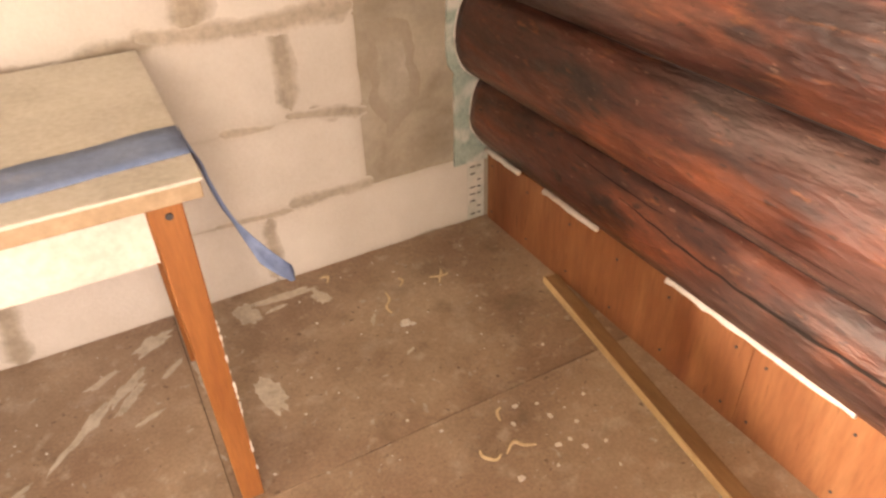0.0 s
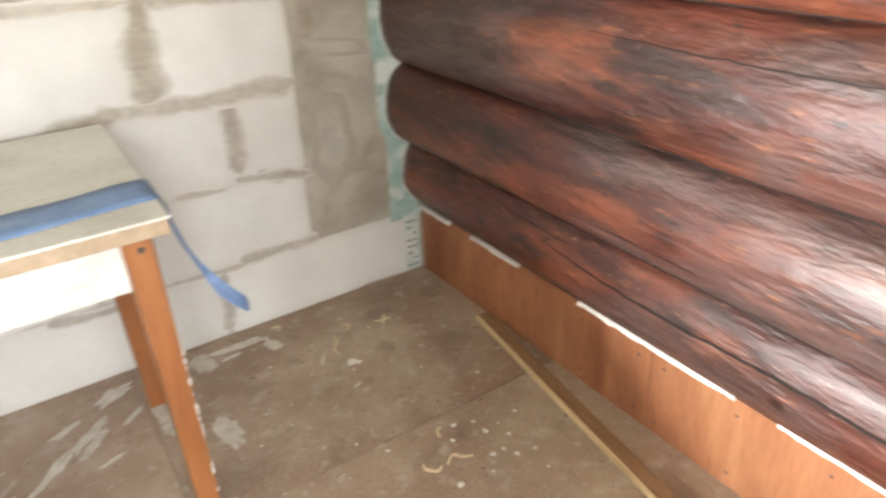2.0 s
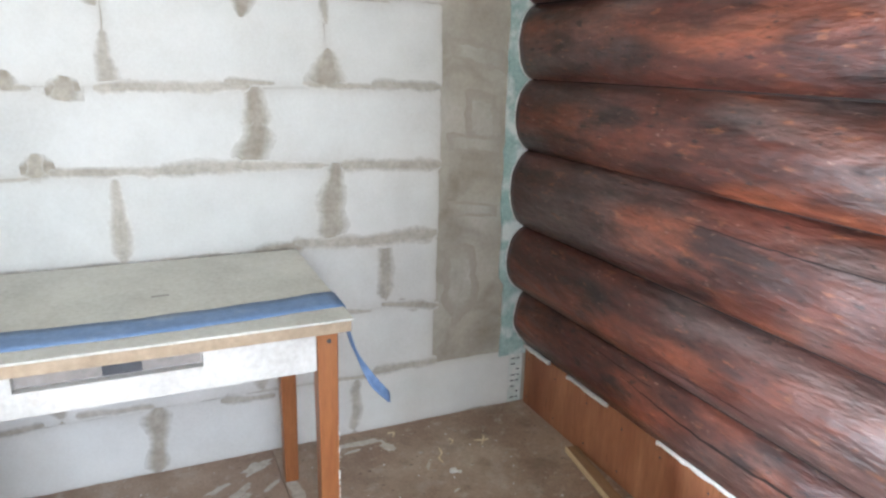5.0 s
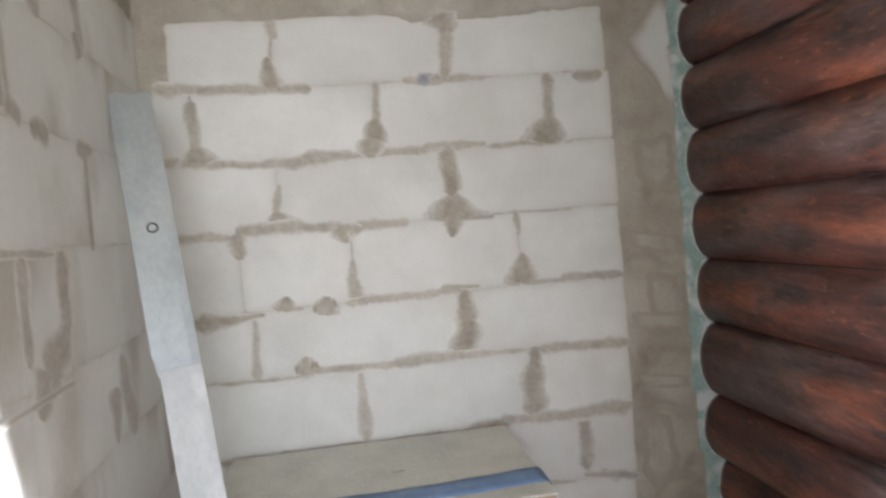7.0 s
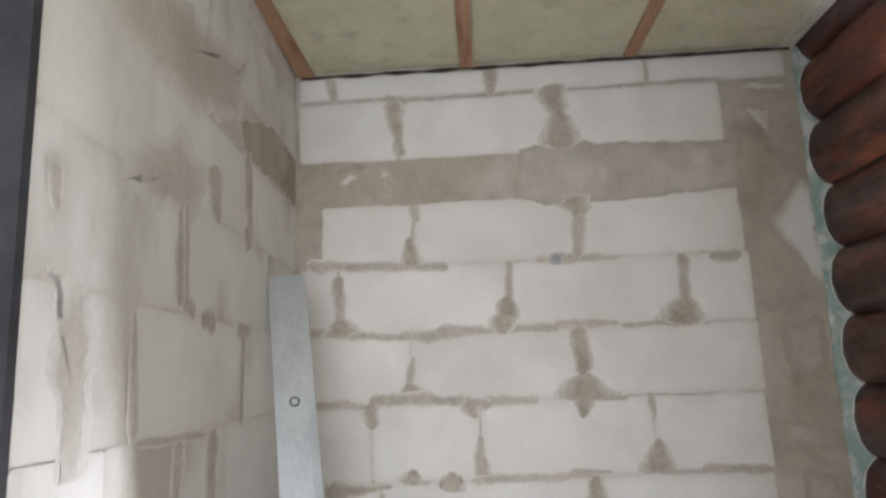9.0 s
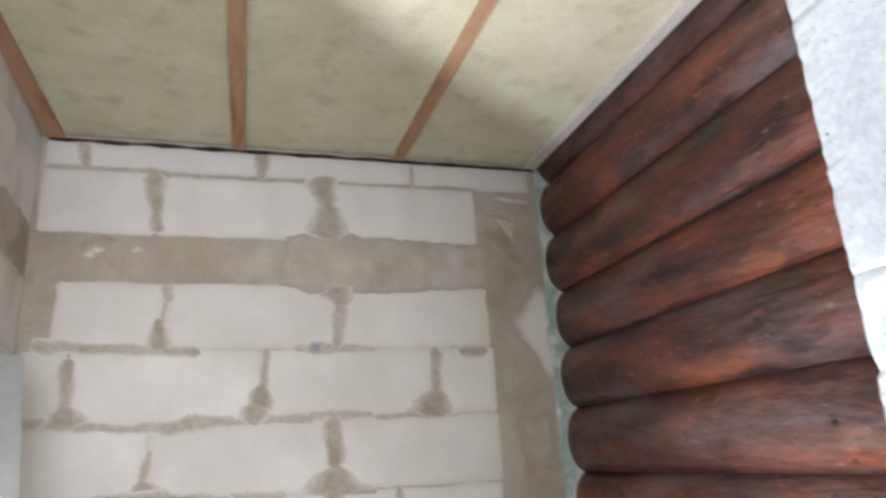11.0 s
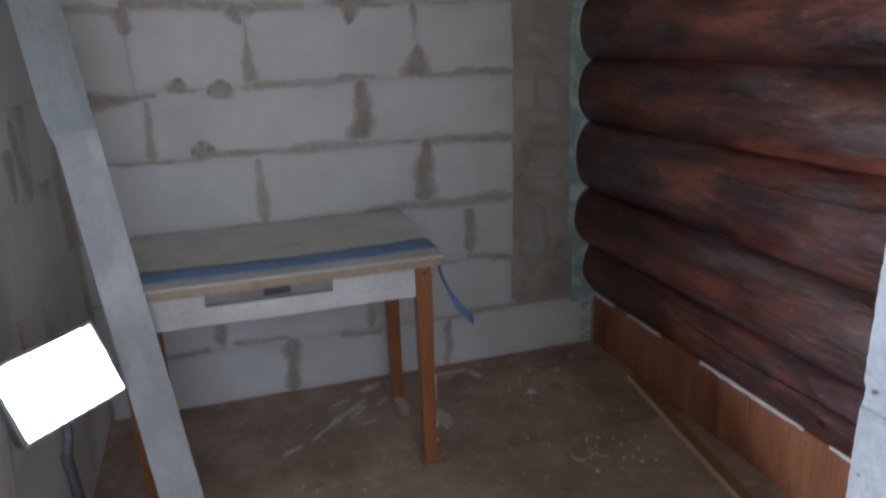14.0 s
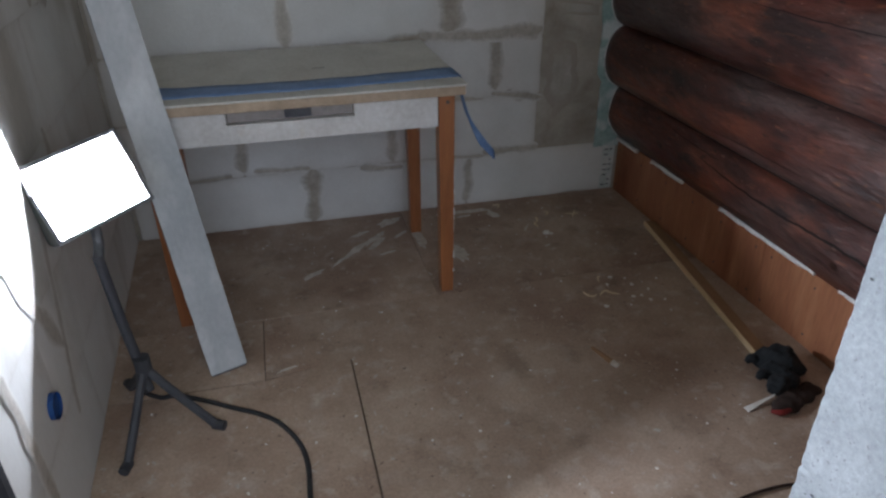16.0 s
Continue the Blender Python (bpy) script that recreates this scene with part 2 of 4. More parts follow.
M_stick_top = mat("brown_batten", (0.19, 0.10, 0.045), (0.30, 0.17, 0.085), 6, 70, 0.65, 0.2, stretch=(4, 0.4, 4))
M_stick_side = mat("pale_sawn_wood", (0.56, 0.40, 0.22), (0.70, 0.54, 0.33), 8, 70, 0.75, 0.2, stretch=(4, 0.4, 4))
M_wool = mat("mineral_wool", (0.585, 0.57, 0.395), (0.70, 0.685, 0.515), 5, 150, 0.95, 0.9, fine_amount=0.5, stain=(0.49, 0.465, 0.34), stain_scale=9, stain_cut=(0.55, 0.75))
M_beam = mat("planed_batten", (0.36, 0.20, 0.11), (0.50, 0.31, 0.19), 8, 80, 0.7, 0.2, stretch=(4, 0.5, 4), stain=(0.3, 0.14, 0.07), stain_scale=5, stain_cut=(0.58, 0.7))
M_concrete = mat("porous_concrete", (0.27, 0.29, 0.30), (0.36, 0.38, 0.39), 7, 130, 0.92, 0.3, stain=(0.42, 0.442, 0.452), stain_scale=5, stain_cut=(0.45, 0.7), fine_amount=0.35, dust=(0.24, 0.24, 0.24), dust_scale=150, dust_cut=(0.63, 0.69), extra=(((0.09, 0.09, 0.09), 70, (0.715, 0.735), 0.85),))
M_pore = mat("open_pore", (0.05, 0.05, 0.055), (0.11, 0.11, 0.115), 40, 120, 0.95, 0.0)
M_hall = mat("hall_plaster", (0.52, 0.49, 0.44), (0.62, 0.59, 0.54), 4, 80, 0.9, 0.2)
# near-black that paints the darkness of the room past the left wall
M_dark_opening = mat("dark_opening_shade", (0.02, 0.02, 0.024), (0.05, 0.05, 0.055), 8, 80, 0.7, 0.2)
M_blue = mat("blue_plastic", (0.012, 0.045, 0.16), (0.02, 0.07, 0.22), 20, 90, 0.4, 0.05)
M_lampbody = mat("lamp_casting", (0.10, 0.10, 0.10), (0.17, 0.17, 0.17), 20, 90, 0.5, 0.1, metal=0.5)
M_glow = bpy.data.materials.new("lamp_glow")
M_glow.use_nodes = True
M_glow.node_tree.nodes["Principled BSDF"].inputs["Emission Color"].default_value = (1, 0.98, 0.95, 1)
M_glow.node_tree.nodes["Principled BSDF"].inputs["Emission Strength"].default_value = 30


# ---- mesh helpers ----
def mesh_object(name, bm, material, smooth=False):
    me = bpy.data.meshes.new(name)
    bmesh.ops.recalc_face_normals(bm, faces=bm.faces)
    for f in bm.faces:
        f.smooth = smooth
    bm.to_mesh(me)
    bm.free()
    if material:
        me.materials.append(material)
    return new(name, me)


def part(name, bm, material, parent=None, label="", smooth=False):
    ob = mesh_object(name, bm, material, smooth)
    if parent:
        ob.parent = parent
    if label:
        tagged(ob, label)
    return ob


def thing(name, label, category, group="", at=(0, 0, 0)):
    ob = new(name)
    ob.location = at
    return tagged(ob, label, category, group)


def box(x0, x1, y0, y1, z0, z1, bevel=0.0, bm=None):
    own = bm is None
    bm = bm or bmesh.new()
    m = Matrix.Translation(((x0 + x1) / 2, (y0 + y1) / 2, (z0 + z1) / 2)) @ Matrix.Diagonal((x1 - x0, y1 - y0, z1 - z0, 1))
    r = bmesh.ops.create_cube(bm, size=1, matrix=m)
    if bevel and own:
        bmesh.ops.bevel(bm, geom=bm.edges[:], offset=bevel, segments=2, affect="EDGES", profile=0.5)
    return bm


def tube(points, radius, sides=8, flat=1.0):
    """A bent rod through the points."""
    bm = bmesh.new()
    pts = [Vector(p) for p in points]
    rings = []
    for i, p in enumerate(pts):
        d = (pts[min(i + 1, len(pts) - 1)] - pts[max(i - 1, 0)]).normalized()
        a = d.cross(Vector((0, 0, 1)))
        a = a.normalized() if a.length > 1e-3 else Vector((1, 0, 0))
        b = d.cross(a)
        r = radius(i / (len(pts) - 1)) if callable(radius) else radius
        rings.append([bm.verts.new(p + (a * math.cos(q) + b * math.sin(q) * flat) * r) for q in (2 * math.pi * k / sides for k in range(sides))])
    for u, v in zip(rings, rings[1:]):
        for k in range(sides):
            bm.faces.new((u[k], u[(k + 1) % sides], v[(k + 1) % sides], v[k]))
    bm.faces.new(rings[0])
    bm.faces.new(rings[-1][::-1])
    return bm


def spline(points, n=8):
    """Catmull-Rom curve through the points."""
    p = [Vector(q) for q in points]
    p = [p[0]] + p + [p[-1]]
    out = []
    for i in range(1, len(p) - 2):
        for k in range(n):
            t = k / n
            out.append(0.5 * (2 * p[i] + (p[i + 1] - p[i - 1]) * t + (2 * p[i - 1] - 5 * p[i] + 4 * p[i + 1] - p[i + 2]) * t * t
                              + (3 * p[i] - p[i - 1] - 3 * p[i + 1] + p[i + 2]) * t ** 3))
    return out + [p[-2]]


def slab(outline, depth, place, rings=((0.0, 1.0), (0.022, 0.0))):
    """A flat piece with a hazy rim: outline in its own plane, set forward by depth. place maps (u, v, d) to the world."""
    bm = bmesh.new()
    lay = bm.verts.layers.float.new("haze")
    cu = sum(p[0] for p in outline) / len(outline)
    cv = sum(p[1] for p in outline) / len(outline)
    hu = max(abs(p[0] - cu) for p in outline)
    hv = max(abs(p[1] - cv) for p in outline)
    loops = []
    back = [bm.verts.new(place(u, v, 0)) for u, v in outline]
    for x in back:
        x[lay] = 1.0
    loops.append(back)
    for inset, value in rings:
        fu, fv = 1 - min(0.4, inset / hu), 1 - min(0.4, inset / hv)
        ring = [bm.verts.new(place(cu + (u - cu) * fu, cv + (v - cv) * fv, depth * (0.75 if value else 1.0))) for u, v in outline]
        for x in ring:
            x[lay] = value
        loops.append(ring)
    n = len(outline)
    for a, b in zip(loops, loops[1:]):
        for k in range(n):
            bm.faces.new((a[k], a[(k + 1) % n], b[(k + 1) % n], b[k]))
    ring = [bm.verts.new(place(cu + (u - cu) * 0.45, cv + (v - cv) * 0.45, depth)) for u, v in outline]
    mid = bm.verts.new(place(cu, cv, depth))
    for k in range(n):
        bm.faces.new((loops[-1][k], loops[-1][(k + 1) % n], ring[(k + 1) % n], ring[k]))
        bm.faces.new((ring[k], ring[(k + 1) % n], mid))
    return bm


def ragged(u0, u1, v0, v1, seed, rough=0.010, step=0.03, corner=0.03, side=(0.014, 0.014, 0.012, 0.012)):
    """The uneven outline that smeared mortar leaves of a block. side: mean joint cover at its left, right, bottom and top."""
    u0, u1, v0, v1 = u0 + side[0], u1 - side[1], v0 + side[2], v1 - side[3]
    rnd = random.Random(seed * 7 + 3)
    most = 0.42 * min(u1 - u0, v1 - v0)
    cut = [min(most, 0.012 + corner * rnd.random() ** 2) for _ in range(4)]
    path = []
    corners = ((u1, v0, -90), (u1, v1, 0), (u0, v1, 90), (u0, v0, 180))
    for k, (u, v, a0) in enumerate(corners):
        r = cut[k]
        cu, cv = (u - r if u == u1 else u + r), (v - r if v == v1 else v + r)
        arc = [(cu + r * math.cos(radians(a0 + 22.5 * q)), cv + r * math.sin(radians(a0 + 22.5 * q)), math.cos(radians(a0 + 22.5 * q)), math.sin(radians(a0 + 22.5 * q))) for q in range(5)]
        if path:
            p, q = path[-1], arc[0]
            n = max(1, int(math.hypot(q[0] - p[0], q[1] - p[1]) / step))
            path += [(p[0] + (q[0] - p[0]) * t / n, p[1] + (q[1] - p[1]) * t / n, p[2], p[3]) for t in range(1, n)]
        path += arc
    p, q = path[-1], path[0]
    n = max(1, int(math.hypot(q[0] - p[0], q[1] - p[1]) / step))
    path += [(p[0] + (q[0] - p[0]) * t / n, p[1] + (q[1] - p[1]) * t / n, p[2], p[3]) for t in range(1, n)]
    out = []
    for u, v, nu, nv in path:
        q = noise.noise((u * 7 + seed * 3.7, v * 7, seed * 1.3)) + 0.45 * noise.noise((u * 30, v * 30, seed * 2.1))
        q = rough * (max(-0.22, q) * 1.2 if q < 0.2 else 0.24 + 2.2 * (q - 0.2))
        out.append((u - nu * q, v - nv * q))
    return out


# ---- the setting ----
CEIL = 2.646
LEFT = -1.955
LEFT_END = -1.555


def left_x(y):
    """The left wall runs slightly askew."""
    return LEFT - 0.05 * y

FRONT = -1.970     # inner face of the doorway wall
JAMB = -0.773      # its end, beside the walk


def structure(name, bm, material, label, category):
    return tagged(mesh_object(name, bm, material), label, category, kind="structure")


def left_wall_mesh():
    bm = box(-2.24, LEFT, LEFT_END, 0.0, -0.05, 2.9)
    for v in bm.verts:
        if v.co.x > -2.1:
            v.co.x = left_x(v.co.y)
    return bm


wall_back = structure("wall_back", box(-2.24, 0.5, 0.0, 0.25, -0.05, 2.9), M_mortar, "block wall with smeared brown mortar joints", "wall")
wall_left = structure("wall_left", left_wall_mesh(), M_side_mortar, "block wall smeared with mortar beside the work lamp", "wall")

COURSES = [0.0, 0.217, 0.448, 0.680, 0.936, 1.165, 1.424, 1.662, 1.901, 2.132, 2.300, 2.534, 2.67]


# floor
floor = structure("floor", box(-4.2, 0.5, -4.6, 0.25, -0.12, -0.006), M_gap, "dusty brown hardboard floor with open joints", "floor")

# ceiling: mineral wool between battens
def ceiling_mesh():
    bm = box(-2.24, 0.5, -4.6, 0.25, CEIL + 0.012, CEIL + 0.2)
    return bm


ceiling = structure("ceiling", ceiling_mesh(), M_wool, "yellowish mineral wool batts between wooden battens", "ceiling")

# jamb of the doorway, of porous concrete blocks
def jamb_mesh(z0, z1, seed):
    """One course of the jamb, with a chipped arris and rubbed joint edges."""
    bm = bmesh.new()
    prof = [(JAMB + 0.004, FRONT), (JAMB, FRONT - 0.004), (JAMB, FRONT - 0.03), (JAMB, FRONT - 0.12), (JAMB, FRONT - 0.31), (0.4, FRONT - 0.31), (0.4, FRONT)]
    n = max(4, int((z1 - z0) / 0.007))
    rings = []
    for k in range(n + 1):
        z = z0 + (z1 - z0) * k / n
        q = abs(noise.noise((z * 70, 1.3, 0))) * 0.0022 + max(0, noise.noise((z * 17, 2.1, 4)) - 0.25) * 0.014 + max(0, noise.noise((z * 45, 7.1, 2)) - 0.4) * 0.02
        rub = 0.0022 + 0.002 * noise.noise((z * 9, seed, 1)) if k in (0, n) else 0.0
        ring = []
        for i, (x, y) in enumerate(prof):
            cut = q if i < 2 else 0.0
            ring.append(bm.verts.new((x + (cut + rub if i < 5 else 0), y - (0.6 * cut if i < 2 else 0), z)))
        rings.append(ring)
    for a, b in zip(rings, rings[1:]):
        for i in range(len(prof)):
            j = (i + 1) % len(prof)
            bm.faces.new((a[i], a[j], b[j], b[i]))
    bm.faces.new(rings[0][::-1])
    bm.faces.new(rings[-1])
    return bm


wall_front = structure("wall_front", box(JAMB + 0.012, 0.4, FRONT - 0.30, FRONT - 0.006, -0.05, 2.9), M_mortar, "porous concrete block jamb of the doorway", "wall")

# plain walls of the hall behind the camera, with the window that lets the daylight in
structure("wall_hall_right", box(0.4, 0.5, -4.6, FRONT - 0.004, -0.05, 2.9), M_hall, "plain plastered hall wall", "wall")
structure("wall_hall_left", box(-4.2, -4.1, -4.6, -1.2, -0.05, 2.9), M_hall, "plain plastered hall wall", "wall")
structure("wall_hall_far", box(-4.1, -2.244, LEFT_END, -1.2, -0.05, 2.9), M_hall, "plain plastered hall wall", "wall")
bm = box(-4.1, -2.2, -4.6, -4.5, -0.05, 2.9)
box(-0.2, 0.4, -4.6, -4.5, -0.05, 2.9, bm=bm)
box(-2.2, -0.2, -4.6, -4.5, -0.05, 0.85, bm=bm)
box(-2.2, -0.2, -4.6, -4.5, 2.45, 2.9, bm=bm)
structure("wall_hall_back", bm, M_hall, "plain hall wall with a window opening", "wall")
structure("hall_ceiling", box(-4.2, -2.244, -4.6, -1.2, CEIL, CEIL + 0.2), M_hall, "plain hall ceiling", "ceiling")
# added dark strip on the wall's end, in place of the unlit room beyond
structure("trim", box(-2.24, left_x(LEFT_END) + 0.003, LEFT_END - 0.02, LEFT_END - 0.002, 0, CEIL), M_dark_opening, "dark strip standing in for the unlit opening past the wall", "trim")


# ---- log wall ----
# heights of the seams between the logs
SEAMS = [0.226, 0.458, 0.696, 0.963, 1.200, 1.436, 1.666, 1.896, 2.118, 2.352, 2.580, 2.82]
REACH = [-0.056, -0.098, -0.098, -0.089, -0.091, -0.096, -0.099, -0.095, -0.114, -0.113, -0.112]
DIP = [-0.012, -0.016, -0.022, -0.024, -0.032, -0.034, -0.034, -0.036, -0.046, -0.054, -0.05, -0.05]


def log_radius(i, a, y, z0, z1, x_tip):
    """Point on log i: a runs over the visible half from its lower seam to its upper seam."""
    mid, half = (z0 + z1) / 2, (z1 - z0) / 2 * 1.06
    x_in = (DIP[i] + DIP[i + 1]) / 2 + (0.035 if i == 0 else 0.036)
    power = 2.4 if i == 0 and a < 0 else 0.75
    w = 1 + 0.035 * noise.noise((y * 1.3, i * 7.1, math.cos(a) * 0.8)) + 0.012 * noise.noise((y * 5, i * 3.3, a * 2.0))
    x = x_in + (x_tip - x_in) * max(0.0, math.cos(a)) ** power * w if abs(a) < math.pi / 2 else x_in - math.cos(a) * 0.12
    return x, mid + half * math.sin(a) * (1 + 0.02 * noise.noise((y * 0.9, i * 5.7, 2)))


def log_mesh(i):
    bm = bmesh.new()
    rings = []
    ny, na = 72, 40
    for j in range(ny + 1):
        y = -0.012 - 2.0 * j / ny
        rings.append([])
        for k in range(na):
            a = -math.pi + 2 * math.pi * k / na
            x, z = log_radius(i, a, y, SEAMS[i], SEAMS[i + 1], REACH[i])
            rings[-1].append(bm.verts.new((x, y, z)))
    for u, v in zip(rings, rings[1:]):
        for k in range(na):
            bm.faces.new((u[k], u[(k + 1) % na], v[(k + 1) % na], v[k]))
    bm.faces.new(rings[0])
    bm.faces.new(rings[-1][::-1])
    return bm


def log_surface(i, a, y, lift=0.001):
    x, z = log_radius(i, a, y, SEAMS[i], SEAMS[i + 1], REACH[i])
    return Vector((x - lift, y, z))


def log_strip(i, path, width, lift=0.0012):
    """A narrow dark split that follows the log's surface. path: (y, angle) pairs."""
    bm = bmesh.new()
    rows = []
    pts = [(p.x, p.y) for p in spline([(y, a, 0) for y, a in path], 14)]
    for k, (y, a) in enumerate(pts):
        t = k / (len(pts) - 1)
        w = width * math.sin(math.pi * min(0.98, max(0.02, t))) ** 0.6 * (0.7 + 0.6 * noise.noise((y * 30, i, 0)) + 0.3)
        a += 0.03 * noise.noise((y * 25, i * 3, 7))
        rows.append((bm.verts.new(log_surface(i, a - w, y, lift)), bm.verts.new(log_surface(i, a + w, y, lift))))
    for p, q in zip(rows, rows[1:]):
        bm.faces.new((p[0], p[1], q[1], q[0]))
    return bm


logs = []
for i in range(len(SEAMS) - 1):
    ob = mesh_object("log", log_mesh(i), M_log, True)
    tagged(ob, "round log stained dark red-brown with glossy varnish", "log", "logs of the wall")
    logs.append(ob)
part("crack", log_strip(0, [(-0.62, 0.42), (-0.85, 0.25), (-1.05, 0.22), (-1.3, 0.28), (-1.6, 0.2), (-1.9, 0.22)], 0.028), M_crack_seam_shade, logs[0], "long dark drying crack")
part("crack", log_strip(0, [(-0.45, 0.7), (-0.6, 0.62), (-0.75, 0.60)], 0.012), M_crack_seam_shade, logs[0], "dark drying crack")
part("crack", log_strip(1, [(-0.75, -0.55), (-0.95, -0.5), (-1.15, -0.52)], 0.012), M_crack_seam_shade, logs[1], "dark drying crack")
part("crack", log_strip(2, [(-0.8, 0.5), (-1.1, 0.46), (-1.4, 0.5)], 0.010), M_crack_seam_shade, logs[2], "dark drying crack")
part("crack", log_strip(6, [(-1.0, 0.5), (-1.3, 0.46), (-1.6, 0.5)], 0.010), M_crack_seam_shade, logs[6], "dark drying crack")


def knot(i, y, a, r):
    bm = bmesh.new()
    n = 14
    c = bm.verts.new(log_surface(i, a, y, 0.0016))
    half = (SEAMS[i + 1] - SEAMS[i]) / 2
    ring = [bm.verts.new(log_surface(i, a + r / half * math.sin(q) * (1 + 0.2 * noise.noise((q, i, y))), y + 1.3 * r * math.cos(q), 0.0008)) for q in (2 * math.pi * k / n for k in range(n))]
    for k in range(n):
        bm.faces.new((c, ring[k], ring[(k + 1) % n]))
    return bm


for i, y, a, r in ((0, -0.42, 0.05, 0.010), (0, -0.27, 0.62, 0.007), (0, -1.28, -0.12, 0.010), (5, -1.25, -0.1, 0.008)):
    part("knot", knot(i, y, a, r), M_knot, logs[i])

# dark tubes in the grooves between the logs, standing in for their deep shade
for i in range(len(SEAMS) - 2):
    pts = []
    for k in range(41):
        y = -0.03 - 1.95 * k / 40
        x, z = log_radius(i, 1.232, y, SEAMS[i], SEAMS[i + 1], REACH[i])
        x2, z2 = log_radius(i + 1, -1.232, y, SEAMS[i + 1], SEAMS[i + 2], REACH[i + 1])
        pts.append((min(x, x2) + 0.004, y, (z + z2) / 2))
    ob = mesh_object("trim_seam", tube(pts, lambda t, i=i: 0.0065 + 0.003 * noise.noise((t * 9, i, 8)), 6), M_crack_seam_shade, True)
    tagged(ob, "dark tube standing in for the shade between two logs", "seam", kind="structure")

# teal membrane and white foam between the block wall and the logs
def strip_mesh():
    bm = bmesh.new()
    a, b = [], []
    for k in range(81):
        z = 0.20 + (CEIL - 0.21) * k / 80
        e = -0.122 + 0.012 * noise.noise((z * 7, 3, 0)) + 0.006 * noise.noise((z * 40, 5, 0)) + (0.02 if z < 0.5 else 0)
        a.append((bm.verts.new((e, 0.0, z)), bm.verts.new((e, -0.008, z)), bm.verts.new((0.05, -0.008, z)), bm.verts.new((0.05, 0.0, z))))
    for p, q in zip(a, a[1:]):
        for k in range(4):
            bm.faces.new((p[k], p[(k + 1) % 4], q[(k + 1) % 4], q[k]))
    bm.faces.new(a[0])
    bm.faces.new(a[-1][::-1])
    return bm


membrane = tagged(mesh_object("membrane", strip_mesh(), M_teal), "torn teal membrane strip behind the log ends", "membrane", kind="structure")
for i in range(len(SEAMS) - 1):
    pts = []
    for k in range(25):
        a = -1.5 + 3.0 * k / 24
        x, z = log_radius(i, a, -0.012, SEAMS[i], SEAMS[i + 1], REACH[i])
        if z < CEIL - 0.01:
            pts.append((x - 0.002 + 0.004 * noise.noise((z * 30, i, 1)), -0.012, z))
    if len(pts) > 3:
        ob = mesh_object("foam_bead", tube(pts, lambda t, i=i: 0.0024 + 0.002 * noise.noise((t * 9, i, 3)), 6), M_foam, True)
        tagged(ob, "thin pale foam bead round a log end", "foam", "foam beads", kind="structure")

# perforated corner bead at the foot of the wall
bead = tagged(mesh_object("corner_bead", box(-0.062, -0.006, -0.006, -0.0035, 0.004, 0.232, 0.0008), M_bead), "pale green perforated plaster corner bead", "corner bead")
for k in range(9):
    for x, w in ((-0.045, 0.009), (-0.024, 0.006)):
        if (k * 7 + int(w * 1000)) % 4:
            part("slot", box(x - w, x + w, -0.0068, -0.0062, 0.02 + 0.023 * k, 0.0245 + 0.023 * k), M_dark, bead)

# stained plywood skirting below the logs
def skirting(y0, y1, top0, top1, x0, x1):
    bm = box(-0.012, 0.012, y1, y0, 0, 0.24, 0.0015)
    for v in bm.verts:
        t = (v.co.y - y0) / (y1 - y0)
        v.co.x += x0 + (x1 - x0) * t
        if v.co.z > 0.1:
            v.co.z += (top0 + (top1 - top0) * t) - 0.24
    return bm


for seg in ((-0.014, -0.9635, 0.232, 0.236, 0.014, 0.024), (-0.9637, -1.98, 0.236, 0.24, 0.0255, 0.036)):
    ob = mesh_object("skirting_board", skirting(*seg), M_ply)
    tagged(ob, "orange-brown stained plywood skirting board under the logs", "skirting board", "skirting boards")
    for y, z in [(seg[0] - 0.03 - k * (seg[0] - seg[1] - 0.06) / 5, h) for k in range(6) for h in (0.04, 0.18)]:
        bmx = bmesh.new()
        t = (y - seg[0]) / (seg[1] - seg[0])
        bmesh.ops.create_cone(bmx, cap_ends=True, segments=8, radius1=0.0035, radius2=0.0028, depth=0.003,
                              matrix=pose(seg[4] + (seg[5] - seg[4]) * t - 0.0125, y + 0.02 * noise.noise((y * 9, z, 1)), z + 0.02 * noise.noise((y, z * 9, 2)), 0, 90, 0))
        part("screw", bmx, M_dark, ob)

# white foam squeezed out along the top of the skirting
for y0, y1 in ((-0.02, -0.185), (-0.30, -0.51), (-0.74, -1.172), (-1.265, -1.75)):
    n = int((y0 - y1) / 0.02)
    pts = [(-0.006 + 0.011 * (-(y0 + (y1 - y0) * k / n)) + 0.003 * noise.noise((k * 0.9, y0, 0)), y0 + (y1 - y0) * k / n, 0.234 + 0.003 * noise.noise((k * 0.4, y0, 5))) for k in range(n + 1)]
    ob = mesh_object("foam_strip", tube(pts, lambda t, s=y0: 0.0078 + 0.003 * noise.noise((t * 14, s, 2)), 8), M_foam, True)
    tagged(ob, "strip of white squeezed foam between skirting and log", "foam", "foam strips")

# ---- table ----
table = thing("table", "old table with dusty top, white apron and varnished legs", "table")
TOP = 0.692
bm = box(-1.765, -0.850, -0.658, -0.045, TOP - 0.006, TOP, 0.002)
part("tabletop", bm, M_top, table, "dusty greyish beige tabletop")
part("edge_band", box(-1.761, -0.854, -0.654, -0.049, TOP - 0.033, TOP - 0.0062, 0.002), M_top_edge, table, "raw wooden board edge")
# front apron with the drawer opening cut out at its top
AY0, AY1 = -0.642, -0.622
